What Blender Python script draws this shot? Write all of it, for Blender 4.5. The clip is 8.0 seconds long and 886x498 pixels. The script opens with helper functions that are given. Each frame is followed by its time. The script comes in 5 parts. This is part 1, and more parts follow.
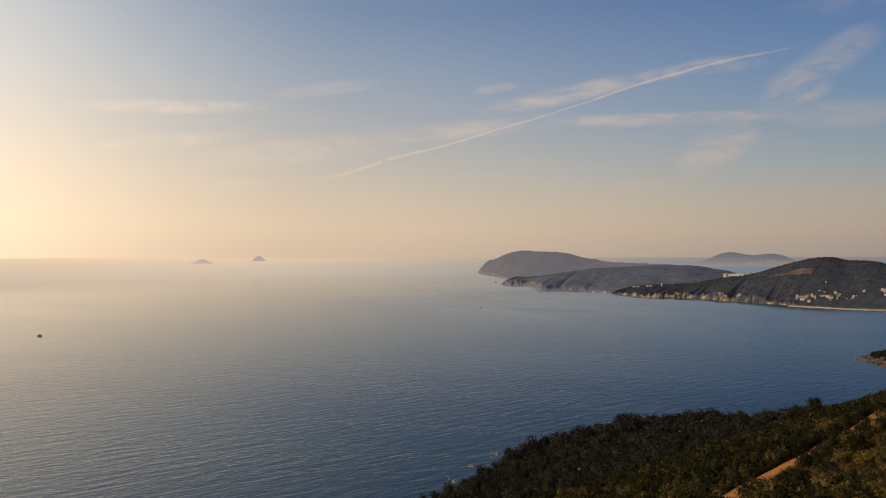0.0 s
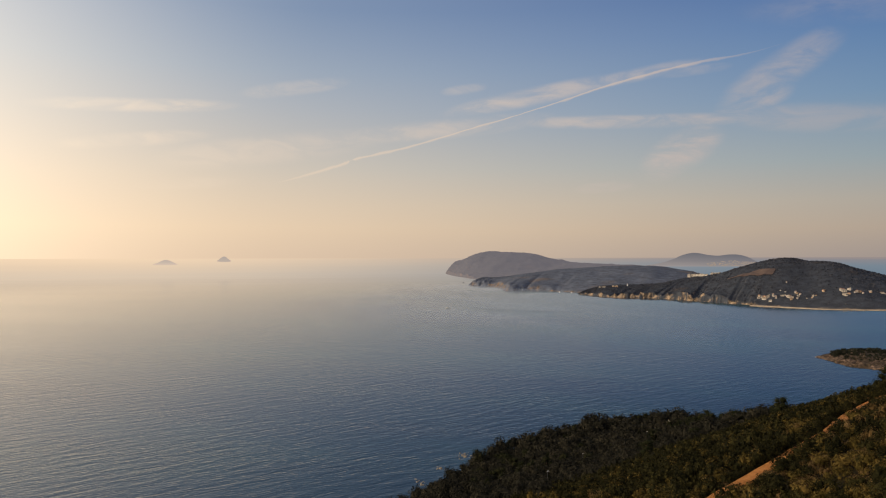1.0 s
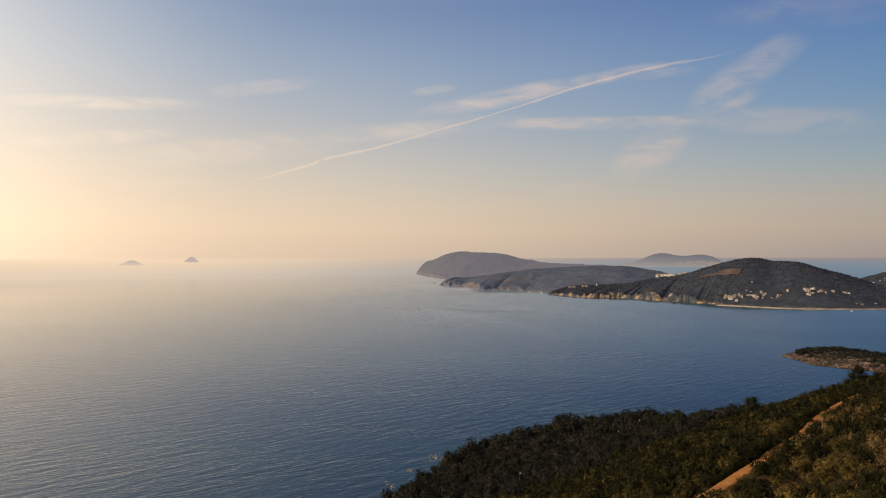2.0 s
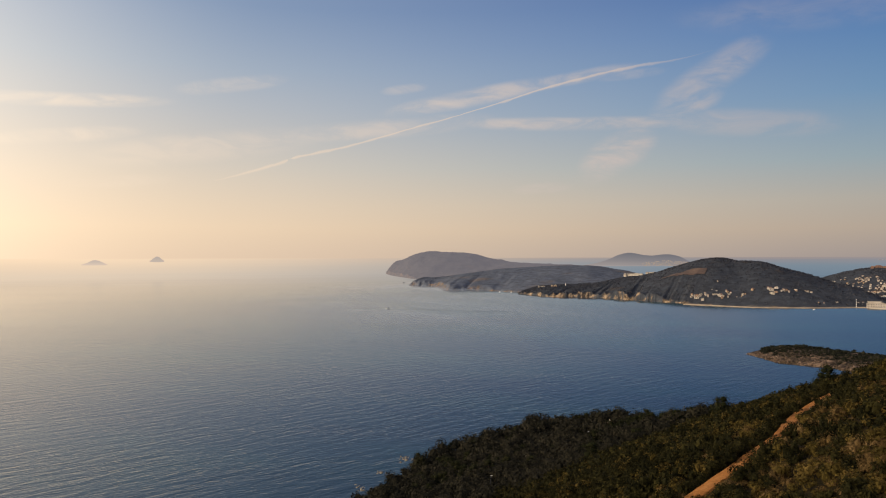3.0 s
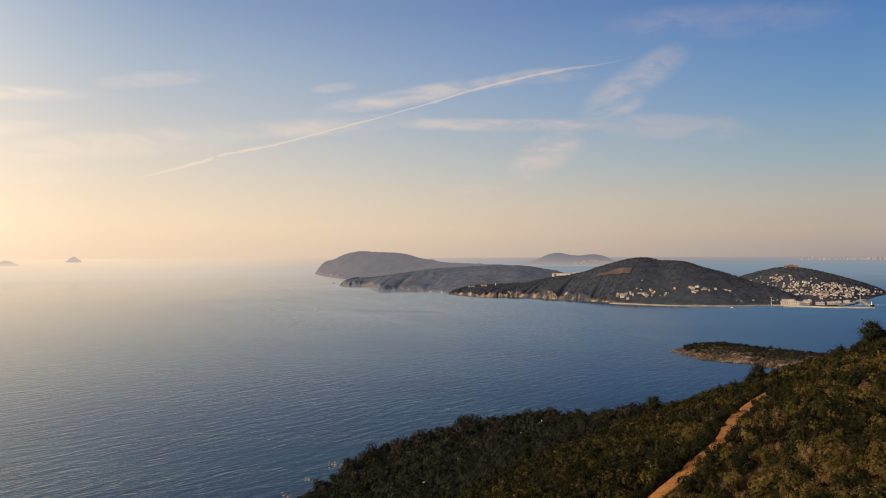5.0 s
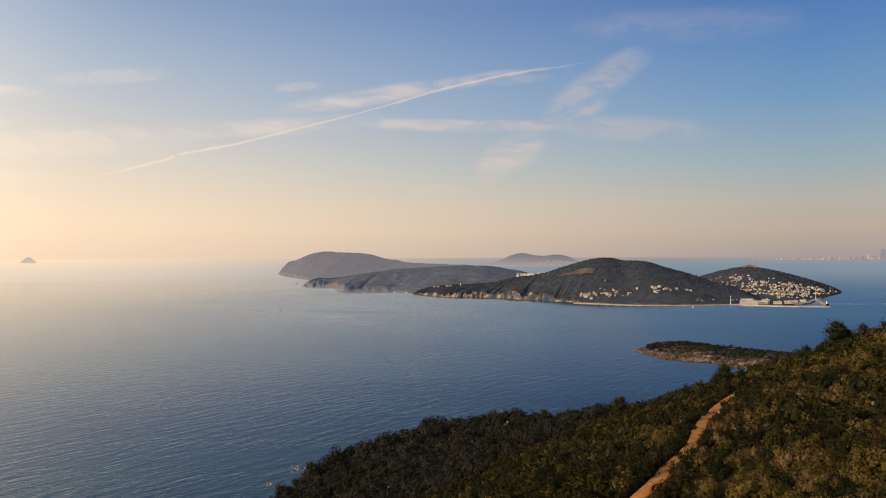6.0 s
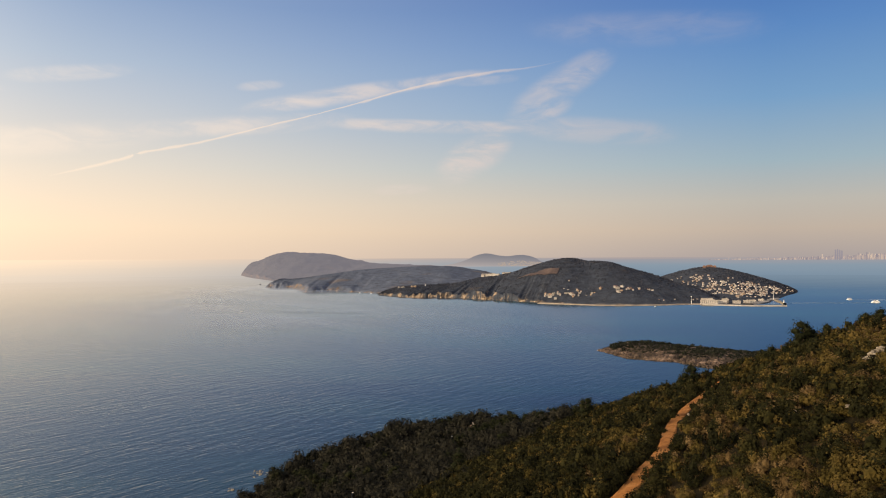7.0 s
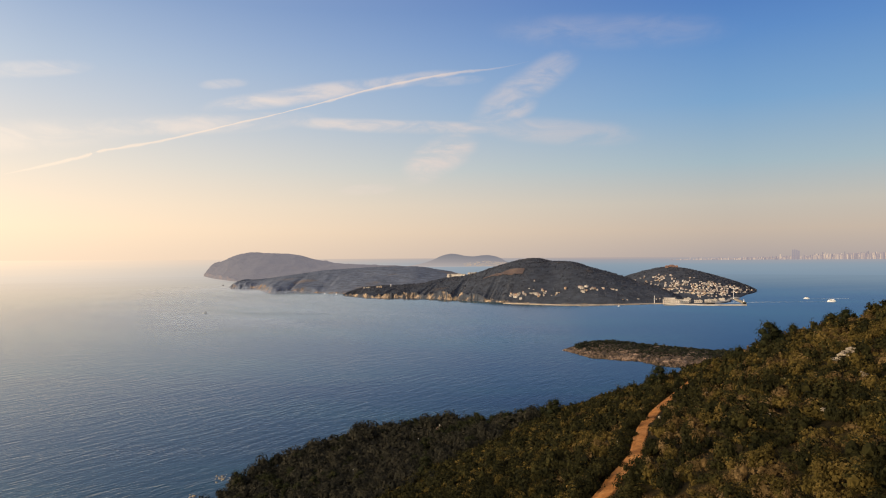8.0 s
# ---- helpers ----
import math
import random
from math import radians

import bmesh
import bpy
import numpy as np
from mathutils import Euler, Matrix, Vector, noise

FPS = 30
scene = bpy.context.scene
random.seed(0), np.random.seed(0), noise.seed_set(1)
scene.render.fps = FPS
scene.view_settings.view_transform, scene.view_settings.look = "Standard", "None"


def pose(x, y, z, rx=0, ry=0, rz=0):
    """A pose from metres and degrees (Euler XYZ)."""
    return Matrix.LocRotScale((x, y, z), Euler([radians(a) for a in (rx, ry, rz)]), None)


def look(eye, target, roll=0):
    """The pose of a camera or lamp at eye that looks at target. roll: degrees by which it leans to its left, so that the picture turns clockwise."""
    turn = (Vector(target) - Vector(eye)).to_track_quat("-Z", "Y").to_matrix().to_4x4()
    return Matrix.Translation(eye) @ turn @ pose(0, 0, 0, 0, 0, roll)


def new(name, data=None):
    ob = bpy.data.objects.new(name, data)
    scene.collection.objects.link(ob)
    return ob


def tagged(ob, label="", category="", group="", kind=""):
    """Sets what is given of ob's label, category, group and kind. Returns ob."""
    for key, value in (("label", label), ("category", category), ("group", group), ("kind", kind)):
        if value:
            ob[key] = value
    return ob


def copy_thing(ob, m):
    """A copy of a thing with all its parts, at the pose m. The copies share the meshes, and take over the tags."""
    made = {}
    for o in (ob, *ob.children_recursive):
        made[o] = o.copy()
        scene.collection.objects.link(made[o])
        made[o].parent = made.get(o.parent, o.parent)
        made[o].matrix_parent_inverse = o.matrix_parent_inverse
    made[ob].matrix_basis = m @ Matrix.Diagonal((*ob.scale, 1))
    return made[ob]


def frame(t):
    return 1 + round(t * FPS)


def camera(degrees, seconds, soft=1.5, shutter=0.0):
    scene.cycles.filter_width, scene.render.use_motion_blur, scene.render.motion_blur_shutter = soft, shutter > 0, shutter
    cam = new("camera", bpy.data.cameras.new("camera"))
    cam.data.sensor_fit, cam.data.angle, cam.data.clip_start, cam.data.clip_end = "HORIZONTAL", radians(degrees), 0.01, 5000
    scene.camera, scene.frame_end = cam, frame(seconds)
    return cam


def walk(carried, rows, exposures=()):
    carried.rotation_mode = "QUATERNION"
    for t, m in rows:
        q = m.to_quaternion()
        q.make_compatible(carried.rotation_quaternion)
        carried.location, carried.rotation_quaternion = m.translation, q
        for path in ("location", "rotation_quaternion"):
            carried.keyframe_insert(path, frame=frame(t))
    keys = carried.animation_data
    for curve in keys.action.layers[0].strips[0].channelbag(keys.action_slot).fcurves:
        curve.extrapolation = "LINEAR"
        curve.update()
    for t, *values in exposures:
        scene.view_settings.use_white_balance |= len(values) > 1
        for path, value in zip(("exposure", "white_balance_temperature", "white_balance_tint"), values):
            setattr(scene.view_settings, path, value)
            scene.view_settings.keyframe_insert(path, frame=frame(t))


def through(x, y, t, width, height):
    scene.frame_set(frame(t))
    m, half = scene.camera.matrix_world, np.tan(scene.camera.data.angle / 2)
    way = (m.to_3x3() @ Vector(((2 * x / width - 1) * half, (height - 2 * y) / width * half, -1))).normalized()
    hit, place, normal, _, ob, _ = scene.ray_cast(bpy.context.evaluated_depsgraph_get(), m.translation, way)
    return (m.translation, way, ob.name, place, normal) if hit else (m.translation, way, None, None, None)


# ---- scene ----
FOV = 61.78
ROWS = [
    (0, 0.00, -0.00, 100.00, -0.000, 0.661, -0.115),
    (0.5, -0.03, 1.62, 99.95, -1.267, 0.683, -0.116),
    (1, -0.07, 3.22, 99.92, -2.504, 0.701, -0.118),
    (1.5, -0.11, 4.73, 99.83, -3.635, 0.718, -0.123),
    (3, -0.05, 9.05, 99.94, -7.125, 0.689, -0.151),
    (3.5, 0.03, 10.47, 99.96, -8.346, 0.681, -0.162),
    (4, 0.15, 12.04, 99.96, -9.735, 0.679, -0.174),
    (4.5, 0.40, 13.69, 99.91, -11.123, 0.675, -0.185),
    (6, 1.35, 18.77, 99.83, -15.219, 0.693, -0.215),
    (6.5, 1.64, 20.23, 99.83, -16.581, 0.702, -0.235),
    (7, 1.94, 21.65, 99.90, -17.946, 0.711, -0.261),
    (7.5, 2.25, 23.03, 99.94, -19.307, 0.712, -0.290),
    (8, 2.56, 24.35, 100.00, -20.603, 0.717, -0.320),
]
cam = camera(FOV, 8.0, soft=1.1)
# seconds, place, then yaw, pitch and roll in degrees
walk(cam, [(t, pose(x, y, z, 0, 0, yaw) @ pose(0, 0, 0, 90 + pitch) @ pose(0, 0, 0, 0, 0, roll)) for t, x, y, z, yaw, pitch, roll in ROWS],
     [(0.0, -0.69), (1.5, -0.51), (3.0, -0.46), (4.0, -0.37), (6.0, -0.27), (8.0, -0.06)])

# ---- light ----
SUN_AZ, SUN_EL = -100.0, 13.0  # degrees clockwise from +y, and up
SUN_DIR = Vector((math.sin(radians(SUN_AZ)) * math.cos(radians(SUN_EL)), math.cos(radians(SUN_AZ)) * math.cos(radians(SUN_EL)), math.sin(radians(SUN_EL))))
sun_data = bpy.data.lights.new("sun", "SUN")
sun_data.energy, sun_data.angle, sun_data.color = 5.0, radians(0.6), (1.0, 0.80, 0.56)
sun = new("sun", sun_data)
sun.matrix_world = look(SUN_DIR * 900, (0, 0, 0))


def lin(r, g, b):
    """Linear colour from 0..255 display values."""
    return tuple(((c / 255) / 12.92 if c / 255 < 0.04045 else ((c / 255 + 0.055) / 1.055) ** 2.4) for c in (r, g, b)) + (1.0,)


class Nodes:
    """A short way to write node trees."""

    def __init__(self, tree):
        self.tree = tree
        tree.nodes.clear()

    def put(self, value, socket):
        if isinstance(value, bpy.types.NodeSocket):
            self.tree.links.new(value, socket)
        elif value is not None:
            socket.default_value = value

    def add(self, kind, **settings):
        node = self.tree.nodes.new(kind)
        for key, value in settings.items():
            setattr(node, key, value)
        return node

    def math(self, op, a, b=None, c=None, clamp=False):
        node = self.add("ShaderNodeMath", operation=op, use_clamp=clamp)
        for n, value in enumerate((a, b, c)):
            self.put(value, node.inputs[n])
        return node.outputs[0]

    def ramp(self, fac, stops, smooth=False):
        node = self.add("ShaderNodeValToRGB")
        node.color_ramp.interpolation = "EASE" if smooth else "LINEAR"
        els = node.color_ramp.elements
        while len(els) < len(stops):
            els.new(0.5)
        for el, (at, colour) in zip(els, stops):
            el.position, el.color = at, colour
        self.put(fac, node.inputs[0])
        return node.outputs[0]

    def mix(self, fac, a, b, blend="MIX"):
        node = self.add("ShaderNodeMix", data_type="RGBA", blend_type=blend)
        self.put(fac, node.inputs[0]), self.put(a, node.inputs[6]), self.put(b, node.inputs[7])
        return node.outputs[2]

    def noise(self, vector, scale, detail=4.0, rough=0.55, distort=0.0):
        node = self.add("ShaderNodeTexNoise")
        self.put(vector, node.inputs["Vector"])
        for key, value in (("Scale", scale), ("Detail", detail), ("Roughness", rough), ("Distortion", distort)):
            node.inputs[key].default_value = value
        return node.outputs[0]

    def mapped(self, vector, scale=(1, 1, 1), turn=0.0, shift=(0, 0, 0)):
        if turn:
            first = self.add("ShaderNodeMapping")
            self.put(vector, first.inputs["Vector"])
            first.inputs["Rotation"].default_value[2] = radians(turn)
            vector = first.outputs[0]
        node = self.add("ShaderNodeMapping")
        self.put(vector, node.inputs["Vector"])
        node.inputs["Scale"].default_value, node.inputs["Location"].default_value = scale, shift
        return node.outputs[0]

    def span(self, value, a, b, lo=0.0, hi=1.0):
        node = self.add("ShaderNodeMapRange", interpolation_type="SMOOTHSTEP")
        for n, v in enumerate((value, a, b, lo, hi)):
            self.put(v, node.inputs[n])
        return node.outputs[0]

    def sunward(self, vector):
        """0 away from the sun to 1 towards it, by the bearing of a direction."""
        flat = self.add("ShaderNodeVectorMath", operation="MULTIPLY")
        self.put(vector, flat.inputs[0])
        flat.inputs[1].default_value = (1, 1, 0)
        unit = self.add("ShaderNodeVectorMath", operation="NORMALIZE")
        self.put(flat.outputs[0], unit.inputs[0])
        dot = self.add("ShaderNodeVectorMath", operation="DOT_PRODUCT")
        self.put(unit.outputs[0], dot.inputs[0])
        dot.inputs[1].default_value = (math.sin(radians(SUN_AZ)), math.cos(radians(SUN_AZ)), 0)
        return self.math("MULTIPLY_ADD", dot.outputs["Value"], 0.90, 0.705, clamp=True)


def sky():
    world = bpy.data.worlds.new("evening_sky")
    scene.world = world
    world.use_nodes = True
    n = Nodes(world.node_tree)
    way = n.add("ShaderNodeTexCoord").outputs["Generated"]
    xyz = n.add("ShaderNodeSeparateXYZ")
    n.put(way, xyz.inputs[0])
    el = n.math("MULTIPLY", n.math("ARCSINE", xyz.outputs[2]), 180 / math.pi)
    az = n.math("MULTIPLY", n.math("ARCTAN2", xyz.outputs[0], xyz.outputs[1]), 180 / math.pi)
    e = n.math("DIVIDE", el, 40.0, clamp=True)
    warm = n.ramp(e, [(0, (1.42, 1.06, 0.73, 1)), (0.06, (1.50, 1.14, 0.78, 1)), (0.15, (1.28, 1.04, 0.79, 1)), (0.25, (0.97, 0.89, 0.80, 1)), (0.35, (0.70, 0.755, 0.81, 1)), (0.46, (0.46, 0.57, 0.73, 1)), (0.7, (0.43, 0.53, 0.69, 1)), (1, (0.37, 0.47, 0.63, 1))])
    cool = n.ramp(e, [(0, lin(184, 172, 168)), (0.05, lin(205, 188, 172)), (0.10, lin(200, 194, 184)), (0.17, lin(168, 189, 200)), (0.28, lin(126, 168, 209)), (0.40, lin(96, 143, 203)), (0.5, lin(76, 120, 190)), (0.7, lin(54, 90, 160)), (1, lin(38, 68, 132))])
    glow = n.sunward(way)
    base = n.mix(glow, cool, warm)
    # thin high cloud: bearing and height of the two ends, half width, strength
    grain = n.noise(n.mapped(way, (6, 6, 19), 0), 2.2, 7, 0.6, 0.9)
    fine = n.noise(n.mapped(way, (12, 12, 34), 0), 4.0, 6, 0.62, 1.2)
    veil = None
    for a0, e0, a1, e1, wide, strong in CIRRUS:
        length, tilt = math.hypot(a1 - a0, e1 - e0) / 2 + wide, math.atan2(e1 - e0, a1 - a0)
        da, de = n.math("SUBTRACT", az, (a0 + a1) / 2), n.math("SUBTRACT", el, (e0 + e1) / 2)
        along = n.math("MULTIPLY", n.math("ADD", n.math("MULTIPLY", da, math.cos(tilt)), n.math("MULTIPLY", de, math.sin(tilt))), 1 / length)
        side = n.math("MULTIPLY", n.math("SUBTRACT", n.math("MULTIPLY", de, math.cos(tilt)), n.math("MULTIPLY", da, math.sin(tilt))), 1 / wide)
        r2 = n.math("ADD", n.math("POWER", n.math("ABSOLUTE", along), 3.0), n.math("MULTIPLY", side, side))
        spot = n.math("MULTIPLY", n.math("POWER", n.span(r2, 2.4, 0.0), 1.4), strong)
        veil = spot if veil is None else n.math("MAXIMUM", veil, spot)
    veil = n.math("MULTIPLY", veil, n.math("ADD", n.span(grain, 0.30, 0.72, 0.0, 0.85), n.math("MULTIPLY", fine, 0.3)), clamp=True)
    cloud = n.mix(glow, lin(206, 196, 200), (1.50, 1.20, 0.90, 1))
    shown = n.mix(veil, base, cloud)
    nishita = n.add("ShaderNodeTexSky", sky_type="NISHITA", sun_disc=False, sun_elevation=radians(SUN_EL), sun_rotation=radians(SUN_AZ), dust_density=2.5)
    dim = n.mix(1.0, nishita.outputs[0], (0.10, 0.10, 0.10, 1), "MULTIPLY")
    both = n.mix(0.05, shown, dim)
    # the bright air round the low sun
    near = n.add("ShaderNodeVectorMath", operation="DOT_PRODUCT")
    n.put(way, near.inputs[0])
    near.inputs[1].default_value = SUN_DIR
    halo = n.math("POWER", n.math("MAXIMUM", near.outputs["Value"], 0.0), 1.9)
    both = n.mix(1.0, both, n.mix(halo, (0, 0, 0, 1), (2.9, 2.3, 1.55, 1)), "ADD")
    bg = n.add("ShaderNodeBackground")
    n.put(both, bg.inputs[0])
    bg.inputs[1].default_value = 1.0
    n.put(bg.outputs[0], n.add("ShaderNodeOutputWorld").inputs[0])


CIRRUS = [
    (4.2, 11.3, 14.4, 13.1, 0.55, 0.70), (12.0, 12.7, 20.8, 14.0, 0.4, 0.58), (-4.1, 9.3, 9.0, 10.5, 0.6, 0.54), (9.5, 10.3, 25.0, 9.9, 0.42, 0.70),
    (23.9, 10.7, 26.8, 11.6, 0.8, 0.64), (24.6, 11.6, 29.6, 14.4, 1.0, 0.54), (19.0, 7.0, 21.8, 8.6, 1.15, 0.85), (-25.4, 10.6, -14.5, 11.2, 0.4, 0.49),
    (-24.0, 8.0, -16.0, 9.0, 0.42, 0.44), (-19.2, 5.3, -13.5, 5.7, 0.35, 0.28), (-11.8, 12.3, -5.8, 13.2, 0.45, 0.33), (13.2, 5.2, 16.4, 5.4, 0.35, 0.38),
    (25.2, 9.9, 34.0, 9.2, 0.8, 0.45), (2.9, 12.7, 5.4, 13.0, 0.3, 0.31), (-16.5, 7.4, -4.1, 9.0, 0.9, 0.38), (19.4, 13.4, 23.2, 13.6, 0.3, 0.33),
    (27.0, 17.0, 40.0, 16.2, 1.0, 0.20),
]
sky()


# ---- materials ----
def material(name, colours, scale, rough=0.9, bump=0.0, bump_scale=None, spec=0.3, fine=None, stops=(0.3, 0.5, 0.7), axes=(1, 1, 1)):
    """Two noises, a coarse one that picks among three colours and a fine one that varies and roughens them."""
    mat = bpy.data.materials.new(name)
    mat.use_nodes = True
    n = Nodes(mat.node_tree)
    place = n.mapped(n.add("ShaderNodeNewGeometry").outputs["Position"], axes)
    big = n.noise(place, scale, 5, 0.6)
    small = n.noise(place, fine or scale * 9, 5, 0.65)
    tone = n.ramp(big, list(zip(stops, [c + (1,) for c in colours])))
    tone = n.mix(0.75, tone, n.ramp(small, [(0.25, (0.45, 0.45, 0.45, 1)), (0.75, (1.35, 1.35, 1.35, 1))]), "MULTIPLY")
    bsdf = n.add("ShaderNodeBsdfPrincipled")
    n.put(tone, bsdf.inputs["Base Color"])
    bsdf.inputs["Roughness"].default_value, bsdf.inputs["Specular IOR Level"].default_value = rough, spec
    if bump:
        b = n.add("ShaderNodeBump")
        b.inputs["Strength"].default_value, b.inputs["Distance"].default_value = 1.0, bump
        n.put(n.noise(place, bump_scale or scale * 6, 6, 0.65), b.inputs["Height"])
        n.put(b.outputs[0], bsdf.inputs["Normal"])
    n.put(bsdf.outputs[0], n.add("ShaderNodeOutputMaterial").inputs[0])
    return mat


def leaf_material(name, colours, scale, fine, vary=0.8, through=0.14):
    """Leaves: the tone changes from bush to bush and from leaf to leaf; some light comes through them."""
    mat = bpy.data.materials.new(name)
    mat.use_nodes = True
    n = Nodes(mat.node_tree)
    geo = n.add("ShaderNodeNewGeometry")
    tone = n.ramp(n.noise(geo.outputs["Position"], scale, 3, 0.7), [(0.34 + 0.32 * k / (len(colours) - 1), c + (1,)) for k, c in enumerate(colours)])
    tone = n.mix(vary, tone, n.ramp(geo.outputs["Random Per Island"], [(0, (0.65, 0.67, 0.65, 1)), (1, (1.3, 1.28, 1.25, 1))]), "MULTIPLY")
    tone = n.mix(0.5, tone, n.ramp(n.noise(geo.outputs["Position"], fine, 2), [(0.3, (0.5, 0.5, 0.5, 1)), (0.7, (1.4, 1.4, 1.4, 1))]), "MULTIPLY")
    diff, trans = n.add("ShaderNodeBsdfPrincipled"), n.add("ShaderNodeBsdfTranslucent")
    n.put(tone, diff.inputs["Base Color"]), n.put(tone, trans.inputs[0])
    diff.inputs["Roughness"].default_value, diff.inputs["Specular IOR Level"].default_value = 0.9, 0.05
    mixed = n.add("ShaderNodeMixShader")
    mixed.inputs[0].default_value = through
    n.put(diff.outputs[0], mixed.inputs[1]), n.put(trans.outputs[0], mixed.inputs[2])
    n.put(mixed.outputs[0], n.add("ShaderNodeOutputMaterial").inputs[0])
    return mat


def sea_material():
    mat = bpy.data.materials.new("sea_water")
    mat.use_nodes = True
    n = Nodes(mat.node_tree)
    where = n.add("ShaderNodeNewGeometry").outputs["Position"]
    # wind waves run across the bay; patches of calmer water lie between them
    swell = n.noise(n.mapped(where, (0.046, 0.17, 1), SWELL), 1.0, 3, 0.5, 0.5)
    chop = n.noise(n.mapped(where, (0.19, 0.50, 1), SWELL + 14), 1.0, 2, 0.5, 0.4)
    ripple = n.noise(n.mapped(where, (1.0, 2.2, 1), SWELL - 18), 1.0, 3, 0.6)
    calm = n.span(n.noise(n.mapped(where, (0.0016, 0.006, 1), 12), 1.0, 4, 0.55, 0.6), 0.35, 0.65, 0.6, 1.0)
    height = n.math("ADD", n.math("MULTIPLY", swell, 1.0), n.math("ADD", n.math("MULTIPLY", chop, 0.45), n.math("MULTIPLY", ripple, 0.04)))
    far = n.add("ShaderNodeVectorMath", operation="LENGTH")
    n.put(where, far.inputs[0])
    fade = n.math("MINIMUM", n.math("MAXIMUM", n.math("DIVIDE", 420.0, far.outputs["Value"]), 0.05), 1.0)
    fade = n.math("MULTIPLY", fade, n.span(far.outputs["Value"], 1800.0, 4300.0, 1.0, 0.2))
    bump = n.add("ShaderNodeBump")
    n.put(n.math("MULTIPLY", fade, calm), bump.inputs["Strength"])
    bump.inputs["Distance"].default_value = WAVE
    n.put(height, bump.inputs["Height"])
    depth = n.noise(n.mapped(where, (0.002, 0.004, 1), 30), 1.0, 4, 0.6)
    tone = n.ramp(depth, [(0.3, (0.010, 0.021, 0.050, 1)), (0.5, (0.013, 0.035, 0.060, 1)), (0.68, (0.018, 0.058, 0.072, 1))])
    bsdf = n.add("ShaderNodeBsdfPrincipled")
    n.put(tone, bsdf.inputs["Base Color"])
    n.put(n.span(far.outputs["Value"], 200.0, 3400.0, 0.13, 0.07), bsdf.inputs["Roughness"])
    bsdf.inputs["IOR"].default_value = 1.333
    # the normals are tilted south-west, most near by, to mirror higher, darker sky
    lean = n.math("MINIMUM", n.math("MAXIMUM", n.math("DIVIDE", 54.0, far.outputs["Value"]), 0.080), 0.155)
    # towards the sun they tilt less, so that the mirrored sky is brighter
    lean = n.math("MULTIPLY", lean, n.math("SUBTRACT", 1.14, n.math("MULTIPLY", n.sunward(where), n.span(far.outputs["Value"], 300.0, 3200.0, 0.66, 0.90))))
    each = n.add("ShaderNodeCombineXYZ")
    n.put(n.math("MULTIPLY", lean, n.span(far.outputs["Value"], 250.0, 1500.0, -0.80, -0.86)), each.inputs[0])
    n.put(n.math("MULTIPLY", lean, n.span(far.outputs["Value"], 250.0, 1500.0, -0.60, -0.51)), each.inputs[1])
    leaning = n.add("ShaderNodeVectorMath", operation="ADD")
    n.put(each.outputs[0], leaning.inputs[0]), n.put(bump.outputs[0], leaning.inputs[1])
    unit = n.add("ShaderNodeVectorMath", operation="NORMALIZE")
    n.put(leaning.outputs[0], unit.inputs[0])
    n.put(unit.outputs[0], bsdf.inputs["Normal"])
    n.put(bsdf.outputs[0], n.add("ShaderNodeOutputMaterial").inputs[0])
    return mat


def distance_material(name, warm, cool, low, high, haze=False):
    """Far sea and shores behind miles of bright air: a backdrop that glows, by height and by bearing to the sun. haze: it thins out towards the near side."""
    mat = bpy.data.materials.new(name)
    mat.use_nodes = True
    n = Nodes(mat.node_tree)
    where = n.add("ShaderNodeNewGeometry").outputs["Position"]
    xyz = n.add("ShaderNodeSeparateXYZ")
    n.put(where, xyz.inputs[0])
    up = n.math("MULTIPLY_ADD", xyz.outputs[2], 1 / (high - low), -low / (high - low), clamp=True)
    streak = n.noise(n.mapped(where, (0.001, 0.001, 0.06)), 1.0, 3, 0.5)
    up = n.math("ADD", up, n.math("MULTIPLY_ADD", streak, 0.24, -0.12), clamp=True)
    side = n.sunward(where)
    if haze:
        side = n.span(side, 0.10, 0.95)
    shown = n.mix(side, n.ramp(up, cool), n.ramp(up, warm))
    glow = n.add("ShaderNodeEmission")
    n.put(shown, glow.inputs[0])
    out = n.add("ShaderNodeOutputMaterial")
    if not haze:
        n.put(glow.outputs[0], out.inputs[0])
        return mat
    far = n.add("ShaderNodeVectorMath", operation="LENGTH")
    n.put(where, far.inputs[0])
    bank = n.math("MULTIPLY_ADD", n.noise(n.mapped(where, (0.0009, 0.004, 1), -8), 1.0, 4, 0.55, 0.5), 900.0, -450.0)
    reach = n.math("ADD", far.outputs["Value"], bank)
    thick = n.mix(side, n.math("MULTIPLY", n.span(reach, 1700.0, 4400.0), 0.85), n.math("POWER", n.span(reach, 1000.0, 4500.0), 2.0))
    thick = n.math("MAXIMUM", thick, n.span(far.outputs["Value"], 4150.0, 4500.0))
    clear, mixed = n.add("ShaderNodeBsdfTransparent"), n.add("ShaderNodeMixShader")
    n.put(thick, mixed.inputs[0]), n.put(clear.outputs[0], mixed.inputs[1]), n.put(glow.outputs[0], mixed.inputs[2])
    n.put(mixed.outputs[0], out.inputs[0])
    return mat


